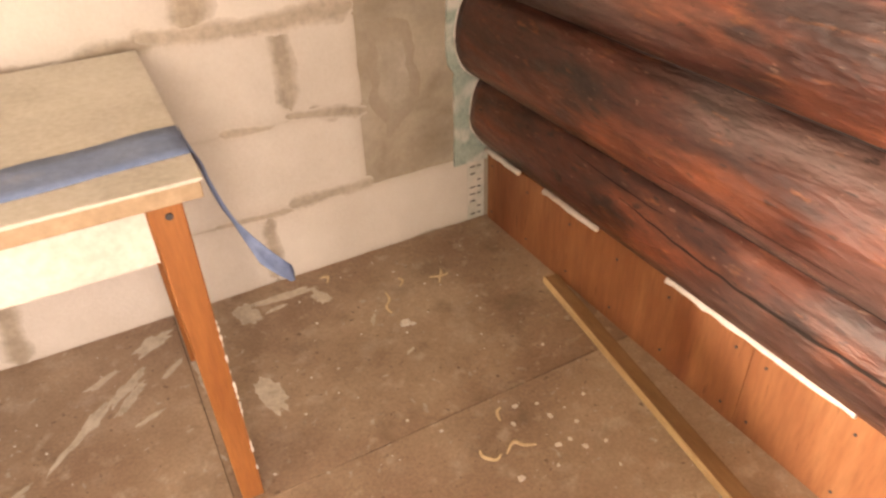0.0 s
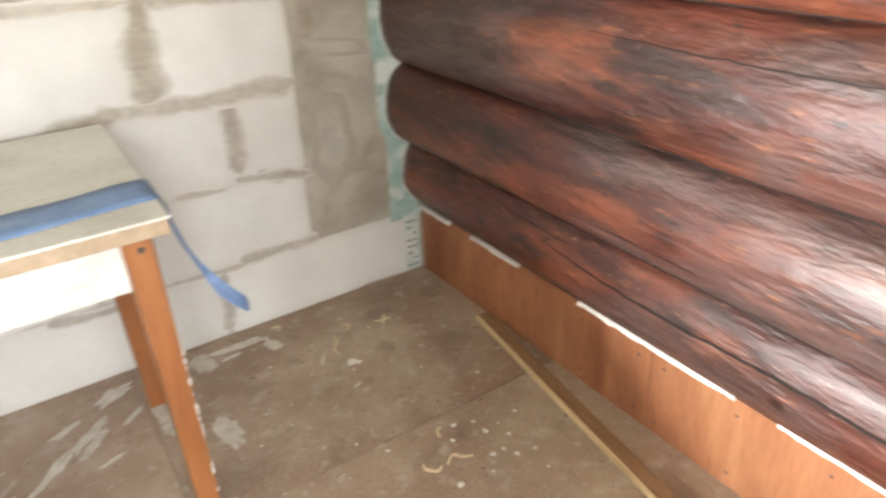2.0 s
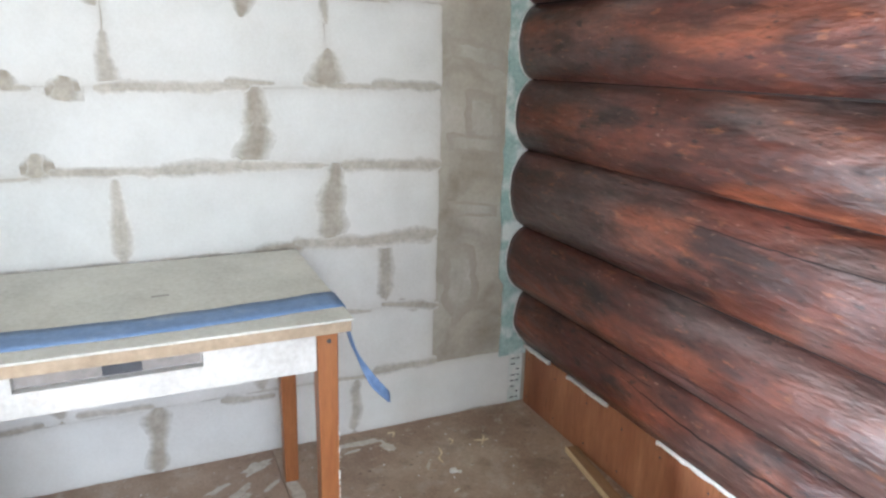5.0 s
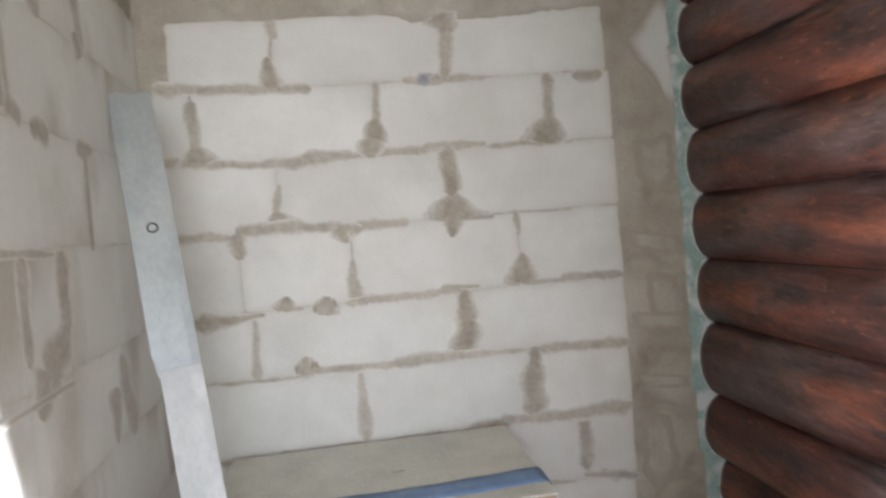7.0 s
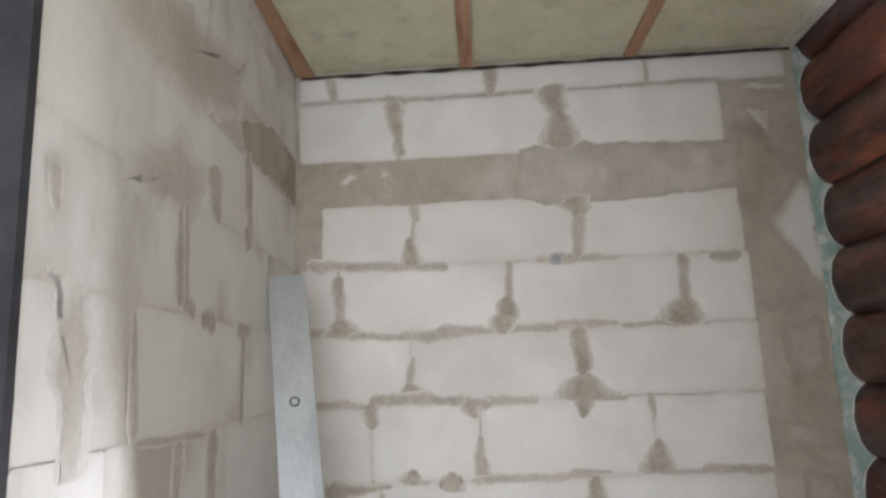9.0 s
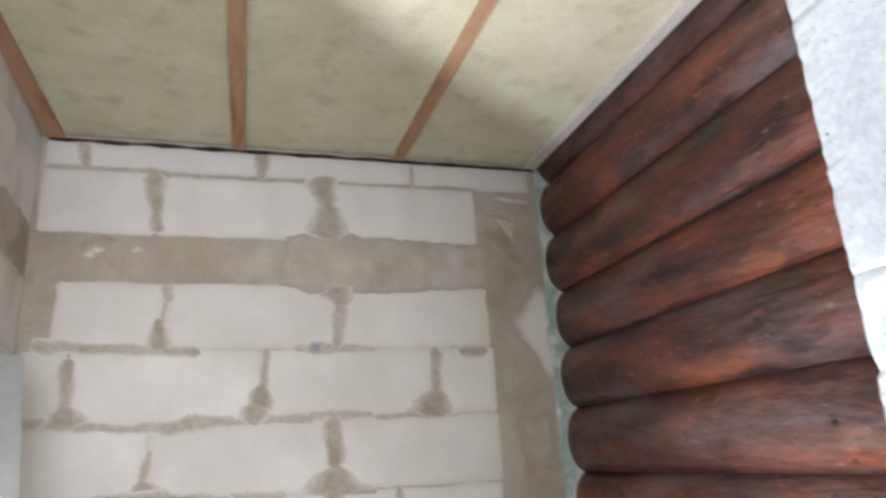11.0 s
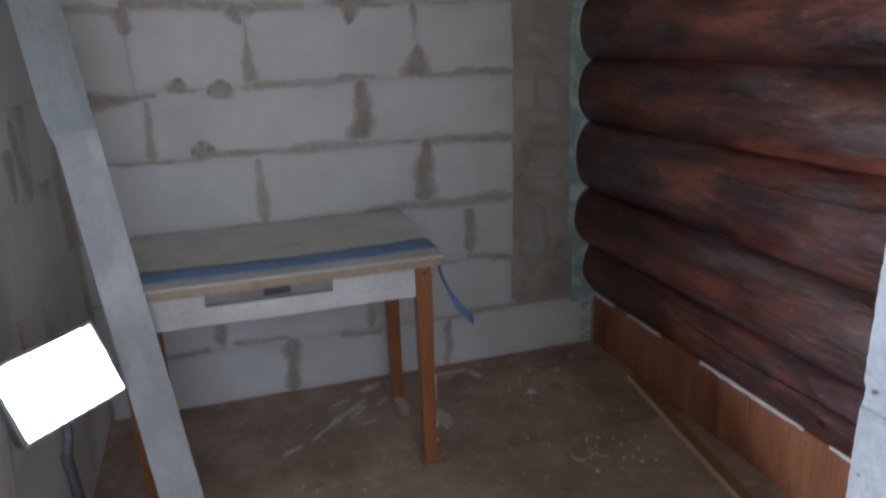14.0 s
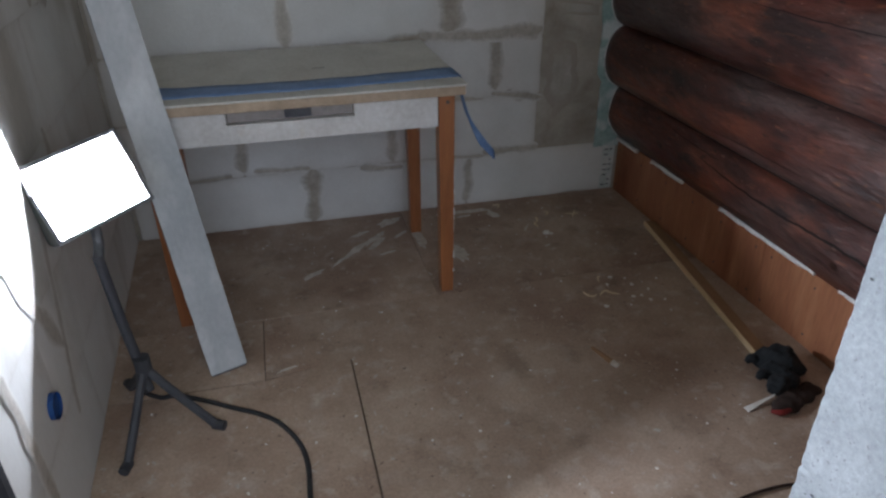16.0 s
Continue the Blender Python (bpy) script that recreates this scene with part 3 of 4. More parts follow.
def apron_front():
    bm = bmesh.new()
    outline = [(-0.934, 0.570), (-0.934, 0.658), (-1.173, 0.658), (-1.173, 0.622), (-1.518, 0.622), (-1.518, 0.658), (-1.70, 0.658), (-1.70, 0.570)]
    f = [bm.verts.new((x, AY0, z)) for x, z in outline]
    b = [bm.verts.new((x, AY1, z)) for x, z in outline]
    bm.faces.new(f)
    bm.faces.new(b[::-1])
    for k in range(8):
        bm.faces.new((f[k], f[(k + 1) % 8], b[(k + 1) % 8], b[k]))
    return bm


part("apron", apron_front(), M_apron, table, "white painted front apron with a drawer opening")
part("apron", box(-0.93, -0.91, -0.60, -0.20, 0.585, 0.658, 0.001), M_leg, table, "varnished side apron")
part("apron", box(-1.735, -1.715, -0.58, -0.20, 0.585, 0.658, 0.001), M_leg, table, "varnished side apron")
part("apron", box(-1.70, -0.95, -0.19, -0.17, 0.585, 0.658, 0.001), M_leg, table, "varnished rear apron")
drawer = part("drawer", box(-1.515, -1.176, -0.628, -0.25, 0.627, 0.656, 0.001), M_grey, table, "grey-brown drawer board in the opening")
part("latch", box(-1.363, -1.290, -0.634, -0.6285, 0.629, 0.657, 0.001), M_dark, drawer, "dark square latch plate")


def leg(x, y):
    bm = box(-0.0245, 0.0245, -0.0235, 0.0235, 0, TOP - 0.034, 0.003)
    for v in bm.verts:
        s = 0.82 + 0.18 * v.co.z / (TOP - 0.034)
        v.co.x, v.co.y = v.co.x * s + x, v.co.y * s + y
    return bm


for x, y in ((-0.908, -0.622), (-0.918, -0.182), (-1.728, -0.615), (-1.728, -0.182)):
    ob = part("leg", leg(x, y), M_leg, table, "orange varnished square wooden leg")
    if (x, y) == (-0.908, -0.622):
        bmx = bmesh.new()
        bmesh.ops.create_cone(bmx, cap_ends=True, segments=10, radius1=0.006, radius2=0.005, depth=0.004, matrix=pose(x + 0.003, y - 0.024, 0.64, 90))
        part("bolt", bmx, M_dark, ob)
        bmx = bmesh.new()
        for k in range(26):
            z = 0.06 + 0.45 * random.random() ** 1.3
            s = 0.82 + 0.18 * z / 0.658
            bmesh.ops.create_icosphere(bmx, subdivisions=1, radius=0.002 + 0.003 * random.random(), matrix=Matrix.Translation((x + 0.0245 * s, y - 0.018 * s - 0.004 * random.random(), z)) @ Matrix.Diagonal((0.6, 1, 1.8, 1)))
        tagged(part("putty_drips", bmx, M_foam, ob, "white putty drips on the leg edge"), kind="stuff")

# blue tape lying along the tabletop, its end hanging over the edge
def ribbon(rows):
    bm = bmesh.new()
    grid = [[bm.verts.new(p) for p in r] for r in rows]
    for a, b in zip(grid, grid[1:]):
        for j in range(4):
            bm.faces.new((a[j], a[j + 1], b[j + 1], b[j]))
    return bm


lying = []
for k in range(41):
    t = k / 40
    x = -1.762 + (-0.850 + 1.762) * t
    w = 0.004 * noise.noise((x * 8, 0, 2))
    ya = -0.472 - 0.030 * math.sin(math.pi * t) + 0.006 * t + w
    yb = -0.588 - 0.020 * math.sin(math.pi * t) + 0.012 * t + 0.5 * w
    z = TOP + 0.0022 + 0.001 * noise.noise((x * 15, 1, 1))
    lying.append([Vector((x, ya + (yb - ya) * j / 4, z + 0.0008 * math.sin(j * 2.2 + x * 40))) for j in range(5)])
hang = spline([(-0.848, -0.520, TOP + 0.001), (-0.840, -0.522, TOP - 0.03), (-0.832, -0.530, TOP - 0.07), (-0.818, -0.545, TOP - 0.125), (-0.794, -0.565, TOP - 0.175),
               (-0.77, -0.585, TOP - 0.215), (-0.745, -0.600, 0.435)], 6)
falling = []
for k, p in enumerate(hang):
    t = k / (len(hang) - 1)
    turn = 1.9 * t
    half = (0.054 * max(0.22, 1 - 2.6 * t) + 0.066 * max(0, t - 0.55) / 0.45) * (1.0 if t < 0.86 else max(0.15, (1 - t) / 0.14))
    d = Vector((0.45 * math.sin(turn), -math.cos(turn), -0.25 * math.sin(turn)))
    falling.append([p + d * half * (j / 2 - 1) for j in range(5)])
tape = thing("tape_strip", "blue fabric tape along the tabletop with a twisted hanging end", "tape")
for name, rows, text in (("lying_length", lying, ""), ("hanging_end", falling, "twisted blue tape end")):
    ob = part(name, ribbon(rows), M_tape, tape, text, True)
    ob.modifiers.new("thickness", "SOLIDIFY").thickness = 0.0012
# a short dark scratch on the tabletop
part("scratch", box(-1.262, -1.222, -0.36, -0.352, TOP - 0.001, TOP + 0.0006), M_grey, table, "short dark scratch on the top")

# ---- aluminium rule leaning in the corner ----
rule = thing("plaster_rule", "long aluminium plasterer's rule smeared with plaster leaning on wall", "rule")
foot, head = Vector((-1.602, -0.882, 0.0)), Vector((-1.886, -0.335, 1.835))
axis = (head - foot).normalized()
across = Vector((0.95, 0.26, 0)).normalized()
across = (across - axis * across.dot(axis)).normalized()
facing = axis.cross(across).normalized()
RULE = Matrix((( across.x, facing.x, axis.x, foot.x), (across.y, facing.y, axis.y, foot.y), (across.z, facing.z, axis.z, foot.z), (0, 0, 0, 1)))
LEN = (head - foot).length


def rule_mesh(s0, s1):
    bm = bmesh.new()
    n = int((s1 - s0) / 0.021)
    rows = []
    for k in range(n + 1):
        s = s0 + (s1 - s0) * k / n
        l = (-0.049 if s < 1.16 else -0.061) + 0.0012 * noise.noise((s * 20, 0, 0)) + (0.006 if abs(s - 1.17) < 0.02 else 0)
        r = 0.051 + 0.0008 * noise.noise((s * 20, 3, 0))
        prof = [(l, -0.009), (l, 0.009), (-0.03, 0.011), (0.03, 0.011), (r, 0.009), (r, -0.009), (0.03, -0.011), (-0.03, -0.011)]
        rows.append([bm.verts.new(RULE @ Vector((u, w, max(s, 0.004)))) for u, w in prof])
    for a, b in zip(rows, rows[1:]):
        for j in range(8):
            bm.faces.new((a[j], a[(j + 1) % 8], b[(j + 1) % 8], b[j]))
    bm.faces.new(rows[0])
    bm.faces.new(rows[-1][::-1])
    return bm


# two tones: plaster on the lower length, and lamplight painted in with it
part("rule_body", rule_mesh(1.1605, LEN), M_rule, rule, "bare grey aluminium upper length")
part("rule_body", rule_mesh(0.0, 1.16), M_rule_plaster_lit, rule, "lower length with dried plaster, coloured paler for the lamp's light")
bm = bmesh.new()
hole_at = LEN * 1.457 / 1.835
for sgn in (-1, 1):
    ring = []
    for k in range(20):
        q = 2 * math.pi * k / 20
        ring.append([bm.verts.new(RULE @ Vector((-0.006 + r * math.cos(q), sgn * (0.0112 + d), hole_at + r * math.sin(q)))) for r, d in ((0.015, 0.0), (0.014, 0.002), (0.0105, 0.002), (0.010, 0.0))])
    for k in range(20):
        for j in range(3):
            bm.faces.new((ring[k][j], ring[k][j + 1], ring[(k + 1) % 20][j + 1], ring[(k + 1) % 20][j]))
part("hanging_eyelet", bm, M_black, rule, "dark round eyelet")
cap = part("end_cap", box(0, 1, 0, 1, 0, 1), M_dark, rule, "dark end cap")
for v in cap.data.vertices:
    v.co = RULE @ Vector((-0.047 + 0.094 * v.co.x, -0.0105 + 0.021 * v.co.y, 0.004 * v.co.z))

# ---- work lamp on its tripod ----
lamp = thing("work_lamp", "glaring white LED work lamp on a low dark tripod", "lamp")
LM = look(LAMP, LAMP + LAMP_DIR, -9)


def lamp_part(bm):
    bmesh.ops.transform(bm, matrix=LM, verts=bm.verts)
    return bm


head_ob = part("lamp_head", lamp_part(box(-0.112, 0.112, -0.088, 0.088, 0.062, 0.085, 0.006)), M_lampbody, lamp, "dark cast lamp housing")
part("reflector", lamp_part(box(-0.1035, 0.1035, -0.0795, 0.0795, 0.057, 0.0615)), M_glow, head_ob, "glaring white lit reflector")
for x0, x1, y0, y1 in ((-0.112, -0.104, -0.088, 0.088), (0.104, 0.112, -0.088, 0.088), (-0.1038, 0.1038, -0.088, -0.080), (-0.1038, 0.1038, 0.080, 0.088)):
    part("rim", lamp_part(box(x0, x1, y0, y1, -0.002, 0.0618)), M_lampbody, head_ob)
for k in range(7):
    u = -0.09 + 0.03 * k
    part("cooling_fin", lamp_part(box(u - 0.002, u + 0.002, -0.07, 0.07, 0.0855, 0.105)), M_lampbody, head_ob)
base = Vector((-1.772, -1.045, 0.0))
part("bracket", tube(spline([LAMP + Vector((0, 0, -0.10)) - LAMP_DIR * 0.03, LAMP + Vector((-0.005, 0, -0.14)) - LAMP_DIR * 0.02, (-1.812, -1.01, 0.455)]), 0.012), M_lampbody, lamp)
part("stand_pole", tube([(-1.812, -1.01, 0.465), (-1.797, -1.025, 0.3), base + Vector((0, 0, 0.10))], 0.012, 10), M_dark, lamp)
part("collar", tube([base + Vector((0, 0, 0.20)), base + Vector((0, 0, 0.155))], 0.02, 10), M_dark, lamp)
for q in (-107, -25, 120):
    d = Vector((math.cos(radians(q)), math.sin(radians(q)), 0))
    part("tripod_leg", tube(spline([base + Vector((0, 0, 0.17)), base + d * 0.08 + Vector((0, 0, 0.09)), base + d * 0.165 + Vector((0, 0, 0.011))]), 0.011, 8), M_dark, lamp)
    part("rubber_foot", tube([base + d * 0.155 + Vector((0, 0, 0.014)), base + d * 0.185 + Vector((0, 0, 0.013))], 0.0125, 8), M_dark, lamp)

cable = mesh_object("power_cable", tube(spline([(-1.80, -0.99, 0.05), (-1.77, -0.972, 0.012), (-1.734, -0.966, 0.006), (-1.66, -1.005, 0.006), (-1.59, -1.051, 0.006), (-1.52, -1.095, 0.006),
                                                (-1.467, -1.148, 0.006), (-1.421, -1.248, 0.006), (-1.415, -1.372, 0.006), (-1.44, -1.6, 0.006), (-1.55, -1.9, 0.006)], 10), 0.006, 8), M_black, True)
tagged(cable, "black rubber power cable curling over the floor", "cable")

# blue back box in the wall
bm = bmesh.new()
bmesh.ops.create_cone(bm, cap_ends=False, segments=24, radius1=0.028, radius2=0.028, depth=0.012, matrix=pose(left_x(-1.29) + 0.006, -1.29, 0.285, 0, 90, 0))
bmesh.ops.create_cone(bm, cap_ends=True, segments=24, radius1=0.0265, radius2=0.0265, depth=0.003, matrix=pose(left_x(-1.29) + 0.004, -1.29, 0.285, 0, 90, 0))
box_ob = mesh_object("socket_box", bm, M_blue)
tagged(box_ob, "round blue plastic back box sunk in the wall", "socket box")

# ---- things on the floor ----
batten = thing("batten", "loose brown batten with a pale sawn edge lying on floor", "batten")
p0, p1 = Vector((-0.045, -0.375, 0)), Vector((-0.168, -1.30, 0))
d = (p1 - p0).normalized()
s = Vector((d.y, -d.x, 0))
if s.x < 0:
    s = -s
BM = Matrix(((d.x, s.x, 0, p0.x), (d.y, s.y, 0, p0.y), (0, 0, 1, 0.001), (0, 0, 0, 1)))
bl = (p1 - p0).length
bm = box(0, bl, 0.004, 0.042, 0, 0.019, 0.002)
bmesh.ops.transform(bm, matrix=BM, verts=bm.verts)
part("batten_body", bm, M_stick_top, batten)
bm = box(0.0, bl, 0.0, 0.0038, 0.0005, 0.020, 0.0008)
bmesh.ops.transform(bm, matrix=BM, verts=bm.verts)
part("sawn_edge", bm, M_stick_side, batten, "pale sawn edge")


def rumple(points, r, seed, squash=0.6):
    """A crumpled lump of cloth made of merged, dented lobes."""
    bm = bmesh.new()
    for k, (x, y, z, f) in enumerate(points):
        bmesh.ops.create_icosphere(bm, subdivisions=4, radius=r * f, matrix=Matrix.Translation((x, y, z)))
    c = Vector((sum(p[0] for p in points) / len(points), sum(p[1] for p in points) / len(points), 0))
    for v in bm.verts:
        q = v.co - c
        n1 = noise.noise(q * 28 + Vector((seed, 0, 0)))
        n2 = abs(noise.noise(q * 55 + Vector((0, seed, 0))))
        v.co += v.normal * 0 + q.normalized() * (n1 * 0.014 - n2 * 0.012)
        v.co.z = max(0.0015, v.co.z * squash * 1.4)
    return bm


glove = thing("work_gloves", "crumpled pair of black knitted work gloves on the floor", "gloves")
part("glove_palm", rumple([(-0.15, -1.25, 0.03, 1.0), (-0.105, -1.245, 0.03, 0.95), (-0.165, -1.30, 0.028, 1.0), (-0.115, -1.295, 0.03, 1.05), (-0.135, -1.275, 0.034, 1.1), (-0.185, -1.345, 0.022, 0.85), (-0.15, -1.34, 0.022, 0.8)], 0.037, 3, 0.66), M_knit, glove, smooth=True)
for fx, fy, ang, ln in ((-0.185, -1.245, 165, 0.022), (-0.20, -1.305, 190, 0.022)):
    d2 = Vector((math.cos(radians(ang)), math.sin(radians(ang)), 0))
    q0 = Vector((fx, fy, 0.028))
    part("glove_finger", tube(spline([q0, q0 + d2 * ln * 0.6 + Vector((0, 0, 0.006)), q0 + d2 * ln + Vector((0, 0, -0.008))], 5), lambda t: 0.014 * (1 - 0.5 * t * t), 8), M_knit, glove, smooth=True)
rag = mesh_object("rag", rumple([(-0.225, -1.41, 0.008, 1), (-0.20, -1.40, 0.010, 1.1), (-0.175, -1.39, 0.011, 1.1), (-0.15, -1.382, 0.011, 1.1), (-0.125, -1.375, 0.010, 1.0), (-0.10, -1.365, 0.008, 0.9)], 0.03, 9, 0.4), M_rag, True)
cloth = rag.modifiers.new("one_cloth", "REMESH")
cloth.mode, cloth.voxel_size = "VOXEL", 0.005
tagged(rag, "dark brown rag crumpled beside the gloves", "rag")
grip = mesh_object("handle_stub", tube(spline([(-0.262, -1.418, 0.011), (-0.242, -1.432, 0.013), (-0.215, -1.43, 0.015)], 5), lambda t: 0.008 - 0.003 * abs(2 * t - 1), 8), M_red, True)
tagged(grip, "red rubber tool grip lying under the rag", "tool grip")
bm = box(-0.05, 0.05, -0.009, 0.009, 0.001, 0.005, 0.0008)
for v in bm.verts:
    v.co.y *= 1 - 0.85 * (v.co.x + 0.05) / 0.1
wedge = mesh_object("wood_offcut", bm, M_chip)
wedge.matrix_world = pose(-0.262, -1.38, 0.002, 0, -6, 12)
wedge.location.z = 0.005
tagged(wedge, "thin pale pointed offcut beside the gloves", "offcut")
cord = mesh_object("cord", tube(spline([(-0.52, -1.638, 0.004), (-0.45, -1.628, 0.004), (-0.37, -1.628, 0.004), (-0.27, -1.645, 0.004)], 6), 0.0038, 6), M_brown, True)
tagged(cord, "thin dark cord lying on the floor", "cord")

# a splinter of brown wood further out
spl = thing("wood_splinter", "short brown wood splinter with a pale broken end", "splinter")
part("splinter_body", tube([(-0.582, -1.052, 0.005), (-0.570, -1.092, 0.007), (-0.557, -1.132, 0.006)], lambda t: 0.005 + 0.004 * t, 6), M_stick_top, spl)
part("broken_end", tube([(-0.557, -1.131, 0.006), (-0.549, -1.148, 0.006)], lambda t: 0.0095 - 0.002 * t, 6), M_putty, spl, "pale broken end")


def blotch(x, y, rx, ry, turn, seed, h=0.0008):
    bm = bmesh.new()
    n = 40
    top, low = [], []
    for k in range(n):
        q = 2 * math.pi * k / n
        r = 1 + 0.5 * noise.noise((math.cos(q) * 1.9 + seed, math.sin(q) * 1.9, seed)) + 0.35 * noise.noise((math.cos(q) * 5 + seed, math.sin(q) * 5, seed))
        u, w = rx * r * math.cos(q), ry * r * math.sin(q)
        X, Y = x + u * math.cos(turn) - w * math.sin(turn), y + u * math.sin(turn) + w * math.cos(turn)
        low.append(bm.verts.new((X, Y, 0.0002)))
        top.append(bm.verts.new((x + (X - x) * 0.93, y + (Y - y) * 0.93, h)))
    for k in range(n):
        bm.faces.new((low[k], low[(k + 1) % n], top[(k + 1) % n], top[k]))
    mid = bm.verts.new((x, y, h + 0.0004))
    for k in range(n):
        bm.faces.new((top[k], top[(k + 1) % n], mid))
    return bm


for k, (x, y, rx, ry, turn) in enumerate(((-0.675, -0.072, 0.10, 0.014, -0.05), (-0.775, -0.095, 0.030, 0.045, 0.3), (-0.582, -0.125, 0.020, 0.035, 0.3), (-1.01, -0.085, 0.06, 0.024, 0.5),
                                          (-0.917, -0.262, 0.020, 0.075, 0.06), (-1.09, -0.215, 0.06, 0.014, 0.8), (-1.164, -0.28, 0.05, 0.016, 0.9),
                                          (-1.08, -0.25, 0.055, 0.012, 0.9), (-1.2, -0.32, 0.07, 0.01, 0.8), (-0.80, -0.40, 0.025, 0.06, 0.2),
                                          (-1.33, -0.42, 0.05, 0.012, 0.6), (-0.98, -0.20, 0.035, 0.010, 0.7), (-1.05, -0.33, 0.030, 0.007, 0.4), (-1.13, -0.16, 0.045, 0.009, 0.5),
                                          (-0.70, -0.11, 0.030, 0.008, 0.2), (-0.50, -0.28, 0.018, 0.006, 1.1), (-0.47, -0.43, 0.014, 0.005, 0.4), (-1.44, -0.92, 0.03, 0.006, 0.3))):
    ob = mesh_object("putty_smear", blotch(x, y, rx, ry, turn, k * 3.1 + 1), M_putty)
    tagged(ob, "dried pale putty smear on the floor", "putty smear", "putty smears")


def shaving(points, w=0.005):
    bm = bmesh.new()
    pts = spline(points, 6)
    rows = []
    for k, p in enumerate(pts):
        q = pts[min(k + 1, len(pts) - 1)] - pts[max(k - 1, 0)]
        nrm = Vector((-q.y, q.x, 0.6 * q.length)).normalized()
        f = w * (0.5 + 0.5 * math.sin(math.pi * k / (len(pts) - 1)))
        rows.append([bm.verts.new(p + nrm * f), bm.verts.new(p - nrm * f * 0.6 + Vector((0, 0, 0.0015)))])
    for a, b in zip(rows, rows[1:]):
        bm.faces.new((a[0], a[1], b[1], b[0]))
    return bm


CURLS = [[(-0.478, -0.765, 0.004), (-0.483, -0.785, 0.008), (-0.462, -0.802, 0.004), (-0.445, -0.795, 0.005)],
         [(-0.435, -0.80, 0.004), (-0.41, -0.785, 0.008), (-0.395, -0.80, 0.006), (-0.37, -0.81, 0.004)],
         [(-0.43, -0.20, 0.003), (-0.435, -0.235, 0.006), (-0.455, -0.26, 0.006), (-0.45, -0.285, 0.003)],
         [(-0.30, -0.20, 0.003), (-0.27, -0.215, 0.005), (-0.245, -0.21, 0.003)],
         [(-0.285, -0.235, 0.003), (-0.26, -0.20, 0.006), (-0.255, -0.185, 0.003)],
         [(-0.375, -0.16, 0.003), (-0.37, -0.18, 0.005), (-0.385, -0.195, 0.003)],
         [(-0.40, -0.72, 0.003), (-0.395, -0.70, 0.006), (-0.38, -0.69, 0.003)],
         [(-0.56, -0.05, 0.003), (-0.54, -0.06, 0.006), (-0.55, -0.08, 0.003)]]
for pts in CURLS:
    ob = mesh_object("wood_shaving", shaving(pts), M_shaving, True)
    ob.modifiers.new("thickness", "SOLIDIFY").thickness = 0.0008
    tagged(ob, "pale curled wood shaving on the floor", "shaving", "wood shavings")


def chip_mesh(seed):
    rnd = random.Random(seed)
    bm = bmesh.new()
    n = rnd.randint(5, 8)
    low = [bm.verts.new((math.cos(2 * math.pi * k / n) * (0.7 + 0.5 * rnd.random()), math.sin(2 * math.pi * k / n) * (0.5 + 0.5 * rnd.random()), 0)) for k in range(n)]
    top = [bm.verts.new((v.co.x * 0.75, v.co.y * 0.75, 0.35 + 0.25 * rnd.random())) for v in low]
    for k in range(n):
        bm.faces.new((low[k], low[(k + 1) % n], top[(k + 1) % n], top[k]))
    bm.faces.new(top)
    bm.faces.new(low[::-1])
    return bm


CHIPS = []
for k in range(6):
    ob = mesh_object("plaster_chip", chip_mesh(k), M_chip)
    tagged(ob, "small white plaster chip on the floor", "chip", "plaster chips")
    CHIPS.append(ob)
SPOTS = [(-0.437, -0.335, 0.016), (-0.42, -0.345, 0.009), (-0.44, -0.86, 0.010), (-0.30, -0.76, 0.008), (-0.26, -0.80, 0.007), (-0.33, -0.83, 0.008), (-0.30, -0.83, 0.006),
         (-0.285, -0.86, 0.008), (-0.24, -0.87, 0.006), (-0.35, -0.70, 0.008), (-0.52, -0.68, 0.006), (-0.38, -0.74, 0.007), (-0.20, -0.745, 0.006), (-0.36, -0.87, 0.005)]
rnd = random.Random(4)
for k in range(230):
    SPOTS.append((-1.85 + 1.75 * rnd.random(), -1.7 + 1.65 * rnd.random(), 0.0015 + 0.0035 * rnd.random() ** 2))
for k, (x, y, r) in enumerate(SPOTS):
    m = pose(x, y, 0.0005, 0, 0, rnd.random() * 360) @ Matrix.Diagonal((r, r, r * 0.7, 1))
    if k < 6:
        CHIPS[k].matrix_world = m
    else:
        ob = copy_thing(CHIPS[k % 6], m)
        ob.matrix_basis = m

# ---- pieces of the setting: ceiling battens, floor sheets, blocks ----
for x0, x1 in ((-1.94, -1.885), (-1.33, -1.283), (-0.725, -0.68), (-0.16, -0.115)):
    bm = box(x0, x1, -3.4, -0.002, CEIL - 0.004, CEIL + 0.05, 0.002)
    for v in bm.verts:
        v.co.x += 0.004 * noise.noise((v.co.y * 3, x0, 0)) - (0.03 * v.co.y if x0 == -0.725 else 0.0)
    ob = mesh_object("ceiling_batten", bm, M_top if x0 > -0.3 else M_beam)
    tagged(ob, "pale planed strip beside the log wall" if x0 > -0.3 else "orange-brown wooden batten between mineral wool batts", "batten", "ceiling battens", kind="structure")
pts = [(-1.93 + 1.80 * k / 40, -0.006, CEIL - 0.006 + 0.006 * noise.noise((k * 0.5, 1, 1))) for k in range(41)]
ob = mesh_object("trim_gap", tube(pts, lambda t: 0.006 + 0.006 * noise.noise((t * 22, 0, 6)), 6), M_brown, True)
tagged(ob, "ragged dark gap filler along the ceiling edge", "trim", kind="structure")

